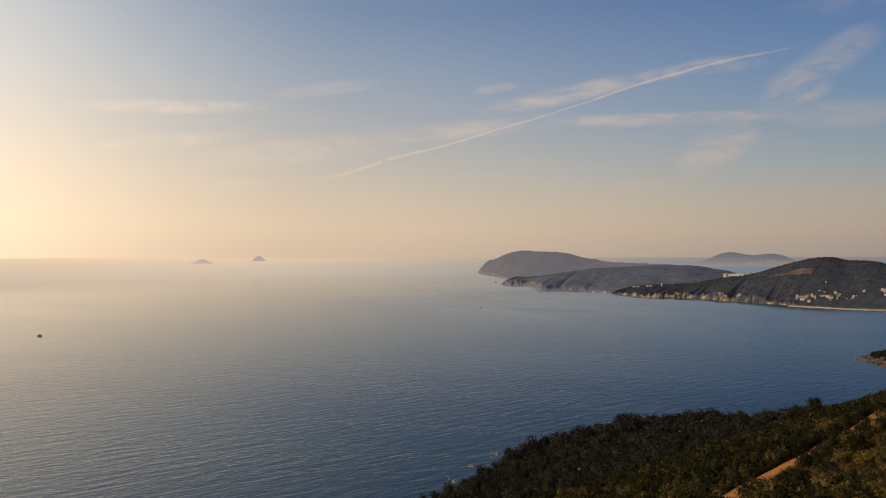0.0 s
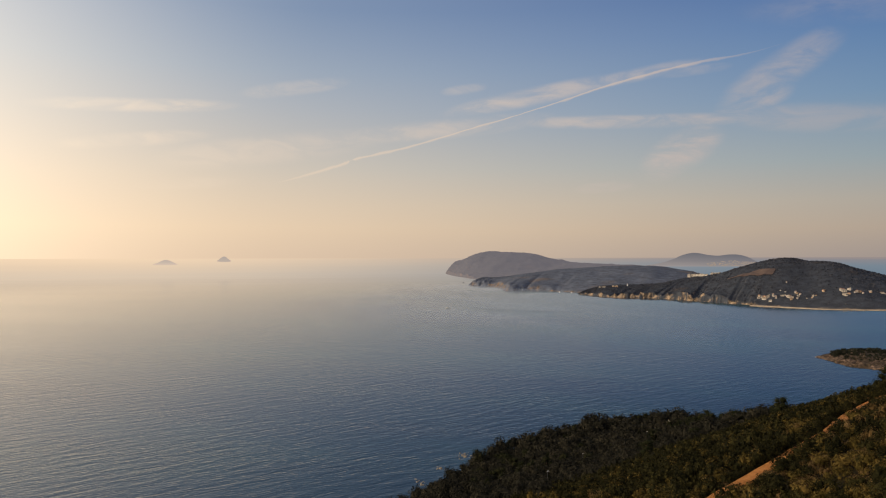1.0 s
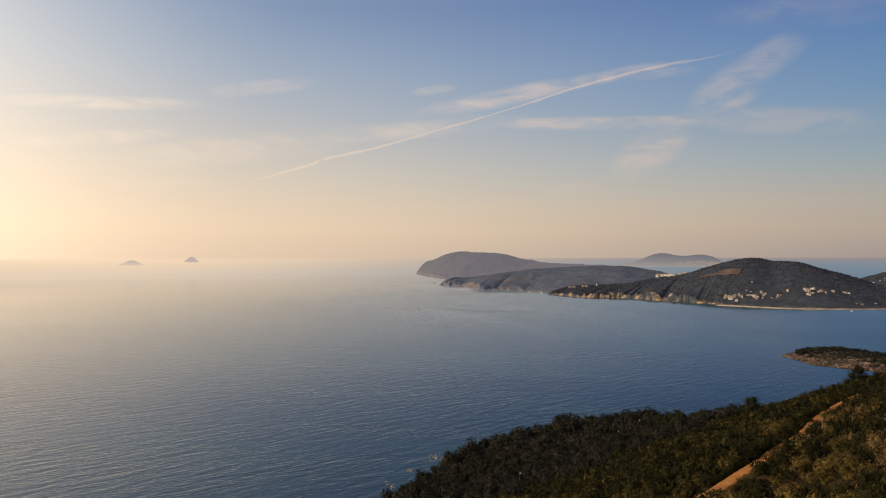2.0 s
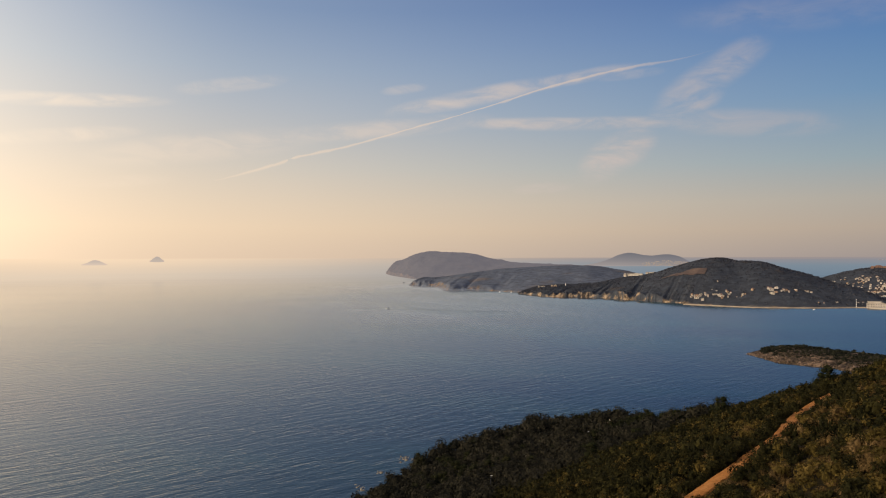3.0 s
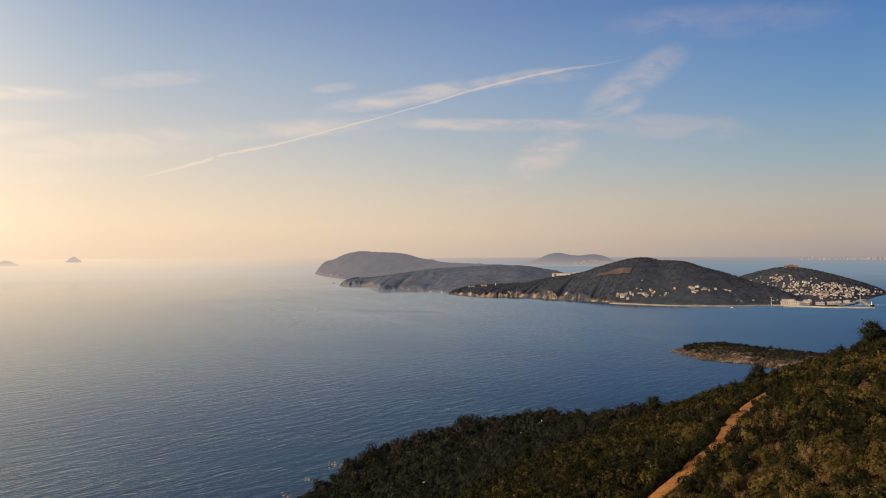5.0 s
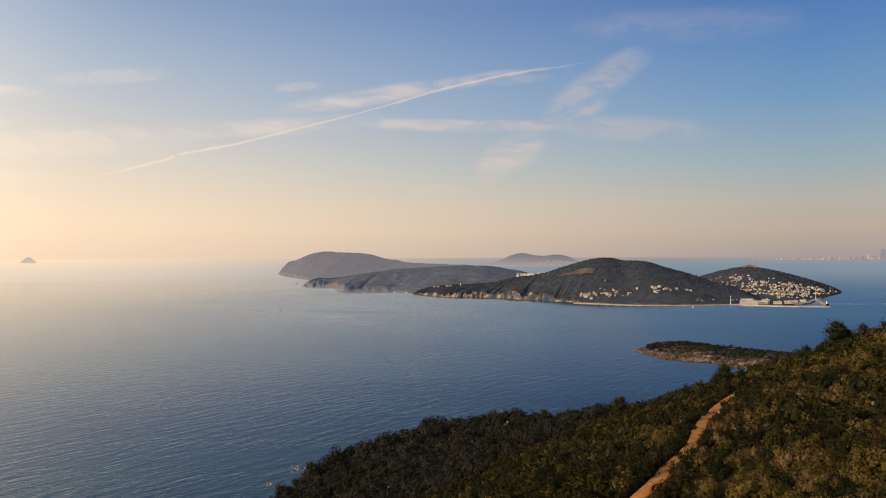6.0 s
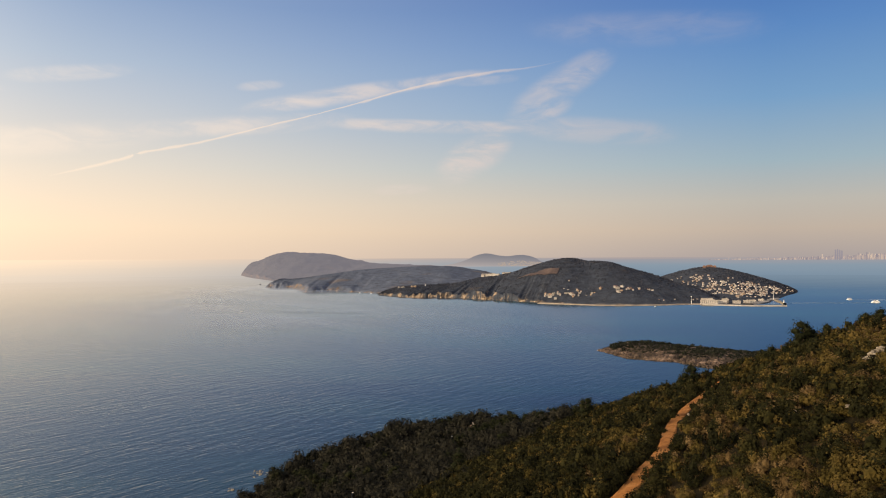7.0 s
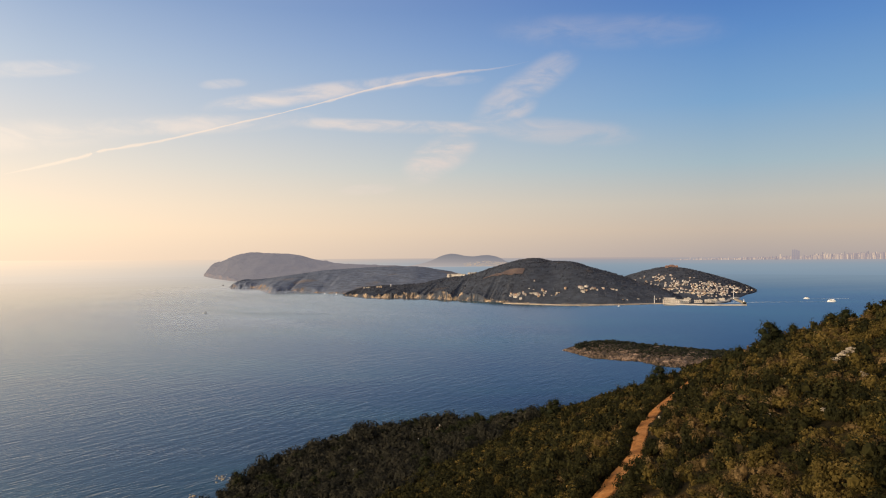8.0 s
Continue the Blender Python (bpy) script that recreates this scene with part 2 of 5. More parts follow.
def land_material(name, green, soil, stone, grove=0.045, cliff=(0.55, 0.75), haze=None):
    """Wooded ground, bare soil in patches, rock where it is steep. haze: emission put into the surface for the bright
    air before land that is only distance.
    """
    mat = bpy.data.materials.new(name)
    mat.use_nodes = True
    n = Nodes(mat.node_tree)
    geo = n.add("ShaderNodeNewGeometry")
    where = geo.outputs["Position"]
    wood = n.ramp(n.noise(where, grove, 6, 0.7), [(0.3, tuple(0.55 * c for c in green) + (1,)), (0.5, green + (1,)), (0.72, tuple(1.5 * c for c in green) + (1,))])
    patch = n.span(n.noise(where, 0.006, 4, 0.6), 0.60, 0.72, 0.0, 0.7)
    ground = n.mix(patch, wood, soil + (1,))
    rock = n.ramp(n.noise(n.mapped(where, (0.13, 0.13, 0.10)), 1.0, 6, 0.72), [(0.38, tuple(0.10 * c for c in stone) + (1,)), (0.48, tuple(0.6 * c for c in stone) + (1,)), (0.62, tuple(1.4 * c for c in stone) + (1,))])
    xyz = n.add("ShaderNodeSeparateXYZ")
    n.put(geo.outputs["True Normal"], xyz.inputs[0])
    steep = n.span(n.math("ADD", xyz.outputs[2], n.math("MULTIPLY_ADD", n.noise(where, 0.08, 4), 0.5, -0.25)), cliff[0], cliff[1], 1.0, 0.0)
    steep = n.math("MULTIPLY", steep, n.span(n.noise(where, 0.03, 4, 0.65), 0.44, 0.60, 0.0, 1.0))
    bsdf = n.add("ShaderNodeBsdfPrincipled")
    n.put(n.mix(steep, ground, rock), bsdf.inputs["Base Color"])
    bsdf.inputs["Roughness"].default_value, bsdf.inputs["Specular IOR Level"].default_value = 0.95, 0.1
    b = n.add("ShaderNodeBump")
    b.inputs["Distance"].default_value = 1.6
    n.put(n.noise(where, 0.16, 5, 0.7), b.inputs["Height"])
    n.put(b.outputs[0], bsdf.inputs["Normal"])
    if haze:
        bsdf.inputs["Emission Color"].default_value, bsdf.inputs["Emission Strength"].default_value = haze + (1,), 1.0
    n.put(bsdf.outputs[0], n.add("ShaderNodeOutputMaterial").inputs[0])
    return mat


SWELL, WAVE = -36.0, 0.6
SEA = sea_material()
SCRUB_GREEN = leaf_material("green_scrub_leaves", ((0.007, 0.0074, 0.0028), (0.0145, 0.0138, 0.0048), (0.032, 0.028, 0.009)), 0.3, 2.6)
SCRUB = leaf_material("olive_scrub_leaves", ((0.025, 0.0195, 0.0052), (0.056, 0.041, 0.011), (0.104, 0.070, 0.021)), 0.3, 2.6)
SCRUB_DRY = leaf_material("dry_scrub_leaves", ((0.042, 0.027, 0.010), (0.076, 0.048, 0.019), (0.134, 0.088, 0.040)), 0.3, 2.6)
WOOD_LEAF = leaf_material("woodland_leaves", ((0.0095, 0.0096, 0.0074), (0.0175, 0.0168, 0.0125), (0.033, 0.0295, 0.0205)), 0.16, 0.9)
PINE_LEAF = leaf_material("pine_needles", ((0.008, 0.010, 0.005), (0.014, 0.016, 0.007), (0.022, 0.022, 0.010)), 0.3, 1.2)
POINT_LEAF = leaf_material("point_needles", ((0.010, 0.012, 0.009), (0.019, 0.021, 0.015), (0.032, 0.032, 0.022)), 0.1, 0.6)
BARK = material("bark", ((0.05, 0.035, 0.025), (0.09, 0.06, 0.04), (0.13, 0.09, 0.06)), 3.0, bump=0.03)
SOIL = material("hill_soil", ((0.010, 0.008, 0.004), (0.018, 0.014, 0.006), (0.036, 0.024, 0.010)), 0.3, bump=0.15, bump_scale=2.0, spec=0.03)
TRACK = material("track_earth", ((0.20, 0.078, 0.021), (0.31, 0.128, 0.036), (0.42, 0.195, 0.066)), 0.5, bump=0.06, bump_scale=4.0, spec=0.05)
STONE = material("pale_stone", ((0.10, 0.078, 0.056), (0.22, 0.18, 0.13), (0.34, 0.29, 0.22)), 0.9, bump=0.1, bump_scale=5)
# both island grounds carry a blue-grey lift in their colour, for haze
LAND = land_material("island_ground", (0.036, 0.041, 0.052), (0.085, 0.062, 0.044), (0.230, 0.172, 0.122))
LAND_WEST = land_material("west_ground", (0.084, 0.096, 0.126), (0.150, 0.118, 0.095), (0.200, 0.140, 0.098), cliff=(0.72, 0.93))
# haze before the headland is put in as a faint glow of its surface
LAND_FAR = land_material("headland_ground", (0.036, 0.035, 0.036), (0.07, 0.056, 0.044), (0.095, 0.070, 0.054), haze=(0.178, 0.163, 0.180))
# haze is put into these leaf colours as blue, most on the western hill
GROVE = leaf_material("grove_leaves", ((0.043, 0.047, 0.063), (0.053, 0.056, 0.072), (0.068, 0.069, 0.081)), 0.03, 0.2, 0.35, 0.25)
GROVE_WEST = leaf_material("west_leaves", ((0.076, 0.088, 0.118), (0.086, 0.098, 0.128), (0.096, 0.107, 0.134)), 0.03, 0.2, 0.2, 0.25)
WALL = material("house_plaster", ((0.24, 0.21, 0.185), (0.40, 0.36, 0.32), (0.62, 0.58, 0.53)), 0.02, fine=0.4)
WALL_WARM = material("ochre_plaster", ((0.27, 0.18, 0.12), (0.38, 0.27, 0.18), (0.46, 0.36, 0.26)), 0.03, fine=0.4)
RED_PLASTER = material("faded_red_plaster", ((0.13, 0.075, 0.055), (0.18, 0.105, 0.08), (0.24, 0.15, 0.115)), 0.05, fine=0.5)
ROOF = material("clay_tiles", ((0.13, 0.075, 0.060), (0.19, 0.11, 0.085), (0.27, 0.17, 0.13)), 0.05, fine=0.8)
GLASS = material("dark_window", ((0.02, 0.025, 0.03), (0.03, 0.035, 0.04), (0.05, 0.05, 0.055)), 0.2, rough=0.2, spec=0.6)
CONCRETE = material("quay_concrete", ((0.22, 0.19, 0.16), (0.30, 0.27, 0.23), (0.38, 0.34, 0.29)), 0.05, fine=0.6)
SAND = material("beach_sand", ((0.20, 0.155, 0.11), (0.28, 0.22, 0.16), (0.36, 0.29, 0.21)), 0.06, fine=0.7)
PAINT = material("white_hull_paint", ((0.70, 0.69, 0.66), (0.78, 0.77, 0.74), (0.82, 0.81, 0.78)), 0.2, rough=0.5)
DARK_PAINT = material("dark_hull_paint", ((0.05, 0.055, 0.07), (0.08, 0.085, 0.10), (0.11, 0.11, 0.12)), 0.4, rough=0.6)
FOAM = material("foam", ((0.50, 0.52, 0.54), (0.65, 0.67, 0.68), (0.78, 0.79, 0.8)), 0.2, fine=1.0)
# light of the haze over sea and islands, given off as emission
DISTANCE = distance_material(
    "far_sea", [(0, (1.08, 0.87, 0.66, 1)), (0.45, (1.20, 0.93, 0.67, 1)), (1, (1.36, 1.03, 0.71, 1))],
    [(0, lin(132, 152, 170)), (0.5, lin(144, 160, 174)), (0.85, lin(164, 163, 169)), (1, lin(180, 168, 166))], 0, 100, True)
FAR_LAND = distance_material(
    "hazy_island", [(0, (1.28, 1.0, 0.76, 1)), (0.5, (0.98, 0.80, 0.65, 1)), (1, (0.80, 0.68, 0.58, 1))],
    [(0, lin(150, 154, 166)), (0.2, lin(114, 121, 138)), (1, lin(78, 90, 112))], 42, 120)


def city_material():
    # far blocks: daylight and haze are put in as glow, varied per block
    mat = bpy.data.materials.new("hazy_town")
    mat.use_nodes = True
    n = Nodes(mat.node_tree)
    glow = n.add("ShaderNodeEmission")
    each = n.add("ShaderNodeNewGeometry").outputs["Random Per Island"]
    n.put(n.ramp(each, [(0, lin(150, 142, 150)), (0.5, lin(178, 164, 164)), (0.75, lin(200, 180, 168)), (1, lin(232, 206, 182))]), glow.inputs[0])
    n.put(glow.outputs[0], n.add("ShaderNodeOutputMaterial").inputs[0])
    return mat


FAR_CITY = city_material()


# ---- mesh helpers ----
def part(name, bm, mat, parent=None, label=""):
    """One mesh object out of a bmesh, under a thing or a part."""
    me = bpy.data.meshes.new(name)
    bm.to_mesh(me)
    bm.free()
    me.materials.append(mat)
    ob = new(name, me)
    if parent:
        ob.parent = parent
    return tagged(ob, label)


def mesh_of(name, verts, faces, mat, smooth=False):
    """One mesh out of arrays: verts (n, 3), faces (m, 3 or 4)."""
    me = bpy.data.meshes.new(name)
    verts, faces = np.asarray(verts, np.float32), np.asarray(faces, np.int32)
    me.vertices.add(len(verts))
    me.vertices.foreach_set("co", verts.ravel())
    me.loops.add(faces.size)
    me.loops.foreach_set("vertex_index", faces.ravel())
    me.polygons.add(len(faces))
    me.polygons.foreach_set("loop_start", np.arange(len(faces), dtype=np.int32) * faces.shape[1])
    if smooth:
        me.polygons.foreach_set("use_smooth", np.ones(len(faces), bool))
    me.update(calc_edges=True)
    me.materials.append(mat)
    return me


def grid_faces(nu, nv):
    a = (np.arange(nu - 1)[:, None] * nv + np.arange(nv - 1)[None]).ravel()
    return np.stack([a, a + nv, a + nv + 1, a + 1], 1)


def box(bm, x, y, z, w, d, h, turn=0.0, taper=1.0):
    """A box that stands on z, its top drawn in by taper."""
    made = bmesh.ops.create_cube(bm, size=1.0)["verts"]
    c, s = math.cos(turn), math.sin(turn)
    for v in made:
        k = taper if v.co.z > 0 else 1.0
        px, py = v.co.x * w * k, v.co.y * d * k
        v.co = (x + c * px - s * py, y + s * px + c * py, z + (v.co.z + 0.5) * h)
    return made


def fbm(x, y, scale, octaves=4, seed=0.0):
    """Rolling ground: a sum of noises, vectorised over arrays through Blender's noise."""
    flat = [noise.fractal((a * scale + seed, b * scale - seed, seed), 0.9, 2.1, octaves) for a, b in zip(np.ravel(x), np.ravel(y))]
    return np.array(flat).reshape(np.shape(x))


# ---- sea and far distance ----
def sea_sheet():
    """One flat sheet of water out to the far rim, finer near the shore."""
    radii = np.r_[0, np.geomspace(40, 4890, 40)]
    turns = np.linspace(0, 2 * math.pi, 129)
    verts = np.array([(r * math.sin(a), r * math.cos(a), 0) for r in radii for a in turns])
    tagged(new("water", mesh_of("water", verts, grid_faces(len(radii), len(turns))[:, ::-1], SEA)), "open sea with low wind waves under a hazy evening sky", "sea", kind="structure")


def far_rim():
    """An added backdrop for the last miles of sea: a glowing haze sheet that slopes up to the horizon."""
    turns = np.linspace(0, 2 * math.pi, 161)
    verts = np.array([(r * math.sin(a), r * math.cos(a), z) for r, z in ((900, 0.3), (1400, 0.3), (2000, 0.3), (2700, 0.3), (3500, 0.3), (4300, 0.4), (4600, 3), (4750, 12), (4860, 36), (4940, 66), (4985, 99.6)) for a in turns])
    tagged(new("backdrop", mesh_of("backdrop", verts, grid_faces(11, len(turns)), DISTANCE, True)), "glowing backdrop of hazy far sea up to the horizon", "distance", kind="structure")


def bearing(az, r):
    return r * math.sin(radians(az)), r * math.cos(radians(az))


def far_island(name, az0, az1, base, peaks, label, deep=14.0):
    """A low island in the haze: peaks are (share of its length, height over its shore, spread)."""
    n, verts, r = 61, [], 4860 + (base - 36) * 80 / 30
    for i in range(n):
        u = i / (n - 1)
        top = sum(h * math.exp(-(((u - c) / w) ** 2)) for c, h, w in peaks) * min(1, 6 * u) ** 0.7 * min(1, 6 * (1 - u)) ** 0.7
        top += 1.5 * noise.fractal((u * 14, az0, 0), 0.8, 2, 4) * min(1, 8 * u, 8 * (1 - u))
        for q in range(6):
            v = q / 5
            px, py = bearing(az0 + (az1 - az0) * u, r + deep * v)
            verts.append((px, py, base - 1 + (top + 1) * math.sin(v * math.pi / 2)))
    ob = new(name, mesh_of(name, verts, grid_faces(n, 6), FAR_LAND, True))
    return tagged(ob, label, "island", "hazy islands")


def mist_material():
    """Thin sea mist in drifting banks, lit by sun and sky."""
    mat = bpy.data.materials.new("sea_mist")
    mat.use_nodes = True
    n = Nodes(mat.node_tree)
    uv = n.add("ShaderNodeTexCoord").outputs["UV"]
    where = n.add("ShaderNodeNewGeometry").outputs["Position"]
    xyz = n.add("ShaderNodeSeparateXYZ")
    n.put(uv, xyz.inputs[0])
    bank = n.noise(n.mapped(where, (0.0045, 0.0022, 1), -20), 1.0, 5, 0.55, 0.8)
    thick = n.math("MULTIPLY", n.span(xyz.outputs[0], 1.0, 0.15), n.span(bank, 0.30, 0.72, 0.05, 0.27))
    fog, clear, mixed = n.add("ShaderNodeBsdfDiffuse"), n.add("ShaderNodeBsdfTransparent"), n.add("ShaderNodeMixShader")
    fog.inputs[0].default_value = (0.58, 0.64, 0.72, 1)
    n.put(thick, mixed.inputs[0]), n.put(clear.outputs[0], mixed.inputs[1]), n.put(fog.outputs[0], mixed.inputs[2])
    n.put(mixed.outputs[0], n.add("ShaderNodeOutputMaterial").inputs[0])
    return mat


def sea_mist(x, y, long_x, long_y, turn, top, label):
    """A shallow lens of mist on the water."""
    rings, spokes = np.linspace(0, 1, 15), np.linspace(0, 2 * math.pi, 73)
    c, s = math.cos(radians(turn)), math.sin(radians(turn))
    verts = [(x + c * r * long_x * math.cos(a) - s * r * long_y * math.sin(a), y + s * r * long_x * math.cos(a) + c * r * long_y * math.sin(a), 0.5 + top * (1 - r * r)) for r in rings for a in spokes]
    me = mesh_of("mist", verts, grid_faces(15, 73), MIST, True)
    uv = me.uv_layers.new(name="reach")
    loops = np.zeros(len(me.loops), np.int32)
    me.loops.foreach_get("vertex_index", loops)
    uv.data.foreach_set("uv", np.stack([(loops // 73) / 14, (loops % 73) / 72], 1).astype(np.float32).ravel())
    tagged(new("mist", me), label, "mist", kind="stuff")


sea_sheet()
far_rim()
MIST = mist_material()
sea_mist(120, 1500, 430, 950, 8, 1.5, "thin pale mist lying on the water before the island")
sea_mist(250, 2350, 420, 620, 0, 6.0, "thin pale mist round the foot of the headland")
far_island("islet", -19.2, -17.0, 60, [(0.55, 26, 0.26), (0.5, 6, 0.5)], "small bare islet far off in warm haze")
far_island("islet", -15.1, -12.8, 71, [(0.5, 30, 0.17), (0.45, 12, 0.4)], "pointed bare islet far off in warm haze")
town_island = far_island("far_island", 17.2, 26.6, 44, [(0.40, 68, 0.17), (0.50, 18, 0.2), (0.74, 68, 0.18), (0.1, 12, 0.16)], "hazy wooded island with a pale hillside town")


# ---- the near hill ----
def hill_height(x, y):
    """Height of the near hill: one smooth slope to the sea, a ridge beyond which it falls to the next bay."""
    yy, xx = np.clip(y, -60, 372) / 100, np.clip(x, -60, 150) / 100
    z = (81.69 - 13.83 * yy - 10.06 * yy**2 + 2.09 * yy**3 + 35.19 * xx - 7.39 * xx * yy - 0.09 * xx * yy**2
         + 3.18 * xx**2 + 2.43 * xx**2 * yy - 2.43 * xx**3)
    z = z - 0.55 * np.maximum(0, y - 372) - 0.30 * np.maximum(0, -60 - y) - 0.9 * np.maximum(0, -60 - x)
    rim = 117 + np.maximum(0, 118 - y) * 1.0 - 0.6 * np.maximum(0, y - 340)
    over = np.maximum(0, x - rim)
    z = z - 0.75 * over - 0.012 * over**2
    coast = np.interp(y, (180, 250, 300, 333, 378, 420), (-70, -22, 0, 9, 33, 70))
    z = z - 0.9 * np.maximum(0, coast + 9 - x)
    return z - 1.6 * np.maximum(0, 2.5 - z)


def near_hill():
    xs, ys = np.arange(-150, 300, 2.5), np.arange(-160, 470, 2.5)
    gx, gy = np.meshgrid(xs, ys, indexing="ij")
    gz = np.maximum(hill_height(gx, gy), -12) + 0.35 * fbm(gx, gy, 0.12, 3)
    verts = np.stack([gx, gy, gz], -1).reshape(-1, 3)
    tagged(new("ground", mesh_of("ground", verts, grid_faces(len(xs), len(ys)), SOIL, True)), "steep scrub-covered hillside falling to the sea", "hillside", kind="structure")


near_hill()


# ---- lofts: islands and headlands from shore and crest lines ----
def spline(rows, u):
    """Smooth curve through rows at u in 0..1 (Catmull-Rom)."""
    rows = np.asarray(rows, float)
    s = np.clip(np.asarray(u), 0, 1) * (len(rows) - 1)
    i = np.minimum(s.astype(int), len(rows) - 2)
    f = (s - i)[..., None]
    p0, p1, p2, p3 = rows[np.maximum(i - 1, 0)], rows[i], rows[i + 1], rows[np.minimum(i + 2, len(rows) - 1)]
    return p1 + 0.5 * f * (p2 - p0 + f * (2 * p0 - 5 * p1 + 4 * p2 - p3 + f * (3 * (p1 - p2) + p3 - p0)))


class Loft:
    """Land between a shore line and a crest line, falling off behind. Rows: shore x, y; crest x, y, z; height of the sea cliff."""

    def __init__(self, rows, back, bend=1.0, rough=1.0, seed=1.0, flute=0.0, slope=0.55):
        self.slope, self.rows, self.back, self.bend, self.rough, self.seed, self.flute = slope, rows, back, bend, rough, seed, flute

    def at(self, u, v):
        """The place at u along the shore and v from the shore (0) to the crest (1) and down behind it (2)."""
        u, v = np.broadcast_arrays(np.asarray(u, float), np.asarray(v, float))
        q = spline(self.rows, u)
        shore, crest, top, cliff = q[..., 0:2], q[..., 2:4], q[..., 4], np.maximum(q[..., 5], 0.3)
        if self.flute:
            broken = fbm(u * len(self.rows) * 2.2, cliff * 0, 1.0, 4, self.seed + 2)
            cliff = np.where(cliff > 1.8, cliff * np.clip(0.58 + 0.8 * broken, 0.12, 1.1), cliff)
        cliff = np.minimum(cliff, np.maximum(top, 0.5))
        inner = np.clip(v, 0, 1)
        away = crest - shore
        away = away / np.maximum(np.linalg.norm(away, axis=-1, keepdims=True), 1)
        xy = shore + (crest - shore) * inner[..., None] + away * (self.back * np.clip(v - 1, 0, 1))[..., None]
        span = np.maximum(np.linalg.norm(crest - shore, axis=-1), 1)
        run = inner * span
        if self.flute:
            fl = fbm(u * len(self.rows) * 5, v * 1.5, 1.0, 5, self.seed + 5)
            xy = xy + away * (fl * self.flute * np.clip(cliff / 12, 0, 1.5) * np.exp(-run / 40))[..., None]
        rise = np.clip(run / np.maximum(5.0, cliff * self.slope), 0, 1)
        swell = np.sin(inner * math.pi / 2) ** self.bend
        even = np.minimum(0.6 * np.maximum(q[..., 5], 0.3), cliff)
        cliff = even + (cliff - even) * np.exp(-run / 22)
        z = cliff * (rise * rise * (3 - 2 * rise)) * (1 - inner) ** 1.5 + top * swell
        z = z * np.cos(np.clip(v - 1, 0, 1) * math.pi * 0.5)
        bumpy = fbm(xy[..., 0], xy[..., 1], 0.011, 5, self.seed) * self.rough * np.clip(z / 14, 0, 1) * np.clip(np.abs(v - 1) * 5, 0.25, 1)
        z = z + bumpy - 1.5 * (inner < 1e-6) - 2.0 * (v > 1.98)
        return np.stack([xy[..., 0], xy[..., 1], z], -1)

    def mesh(self, name, mat, nu, nv=40):
        us = np.linspace(0, 1, nu)
        vs = np.r_[np.linspace(0, 0.12, nv // 3), np.linspace(0.15, 1, nv // 2), np.linspace(1.15, 2, 7)]
        grid = self.at(us[:, None], vs[None])
        me = mesh_of(name, grid.reshape(-1, 3), grid_faces(nu, len(vs))[:, ::-1], mat, True)
        return new(name, me)


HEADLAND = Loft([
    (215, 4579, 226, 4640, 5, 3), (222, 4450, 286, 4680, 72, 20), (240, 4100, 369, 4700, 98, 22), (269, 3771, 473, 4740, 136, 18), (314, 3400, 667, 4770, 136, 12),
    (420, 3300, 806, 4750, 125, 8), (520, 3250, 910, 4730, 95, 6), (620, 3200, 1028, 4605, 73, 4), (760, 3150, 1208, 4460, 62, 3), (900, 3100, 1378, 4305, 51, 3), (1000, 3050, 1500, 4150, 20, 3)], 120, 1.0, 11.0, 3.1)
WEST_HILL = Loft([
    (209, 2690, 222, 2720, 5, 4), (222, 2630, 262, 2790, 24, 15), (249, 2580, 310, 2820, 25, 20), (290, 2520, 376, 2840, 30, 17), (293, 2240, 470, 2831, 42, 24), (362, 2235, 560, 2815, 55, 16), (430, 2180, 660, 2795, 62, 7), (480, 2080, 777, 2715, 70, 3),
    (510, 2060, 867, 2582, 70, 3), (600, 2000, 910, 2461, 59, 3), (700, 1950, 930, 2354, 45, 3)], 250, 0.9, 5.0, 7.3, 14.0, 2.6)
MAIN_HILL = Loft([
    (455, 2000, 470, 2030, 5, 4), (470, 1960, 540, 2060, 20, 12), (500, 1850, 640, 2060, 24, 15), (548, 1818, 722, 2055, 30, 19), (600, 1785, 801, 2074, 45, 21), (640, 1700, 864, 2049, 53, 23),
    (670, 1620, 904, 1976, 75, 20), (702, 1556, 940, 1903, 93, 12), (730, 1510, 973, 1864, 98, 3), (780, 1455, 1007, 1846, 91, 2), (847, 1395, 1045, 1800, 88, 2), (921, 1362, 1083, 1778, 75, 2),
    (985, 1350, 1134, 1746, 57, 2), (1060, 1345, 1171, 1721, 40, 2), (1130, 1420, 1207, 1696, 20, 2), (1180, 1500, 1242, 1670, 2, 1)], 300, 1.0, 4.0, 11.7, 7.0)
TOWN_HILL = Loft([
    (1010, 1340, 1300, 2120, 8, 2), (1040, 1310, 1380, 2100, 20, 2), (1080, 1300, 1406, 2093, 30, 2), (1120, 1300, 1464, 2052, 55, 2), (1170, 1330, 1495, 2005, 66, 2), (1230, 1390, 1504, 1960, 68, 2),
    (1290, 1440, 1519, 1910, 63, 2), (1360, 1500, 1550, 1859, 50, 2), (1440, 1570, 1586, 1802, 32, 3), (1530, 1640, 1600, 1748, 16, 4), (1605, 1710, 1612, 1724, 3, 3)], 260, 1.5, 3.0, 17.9)
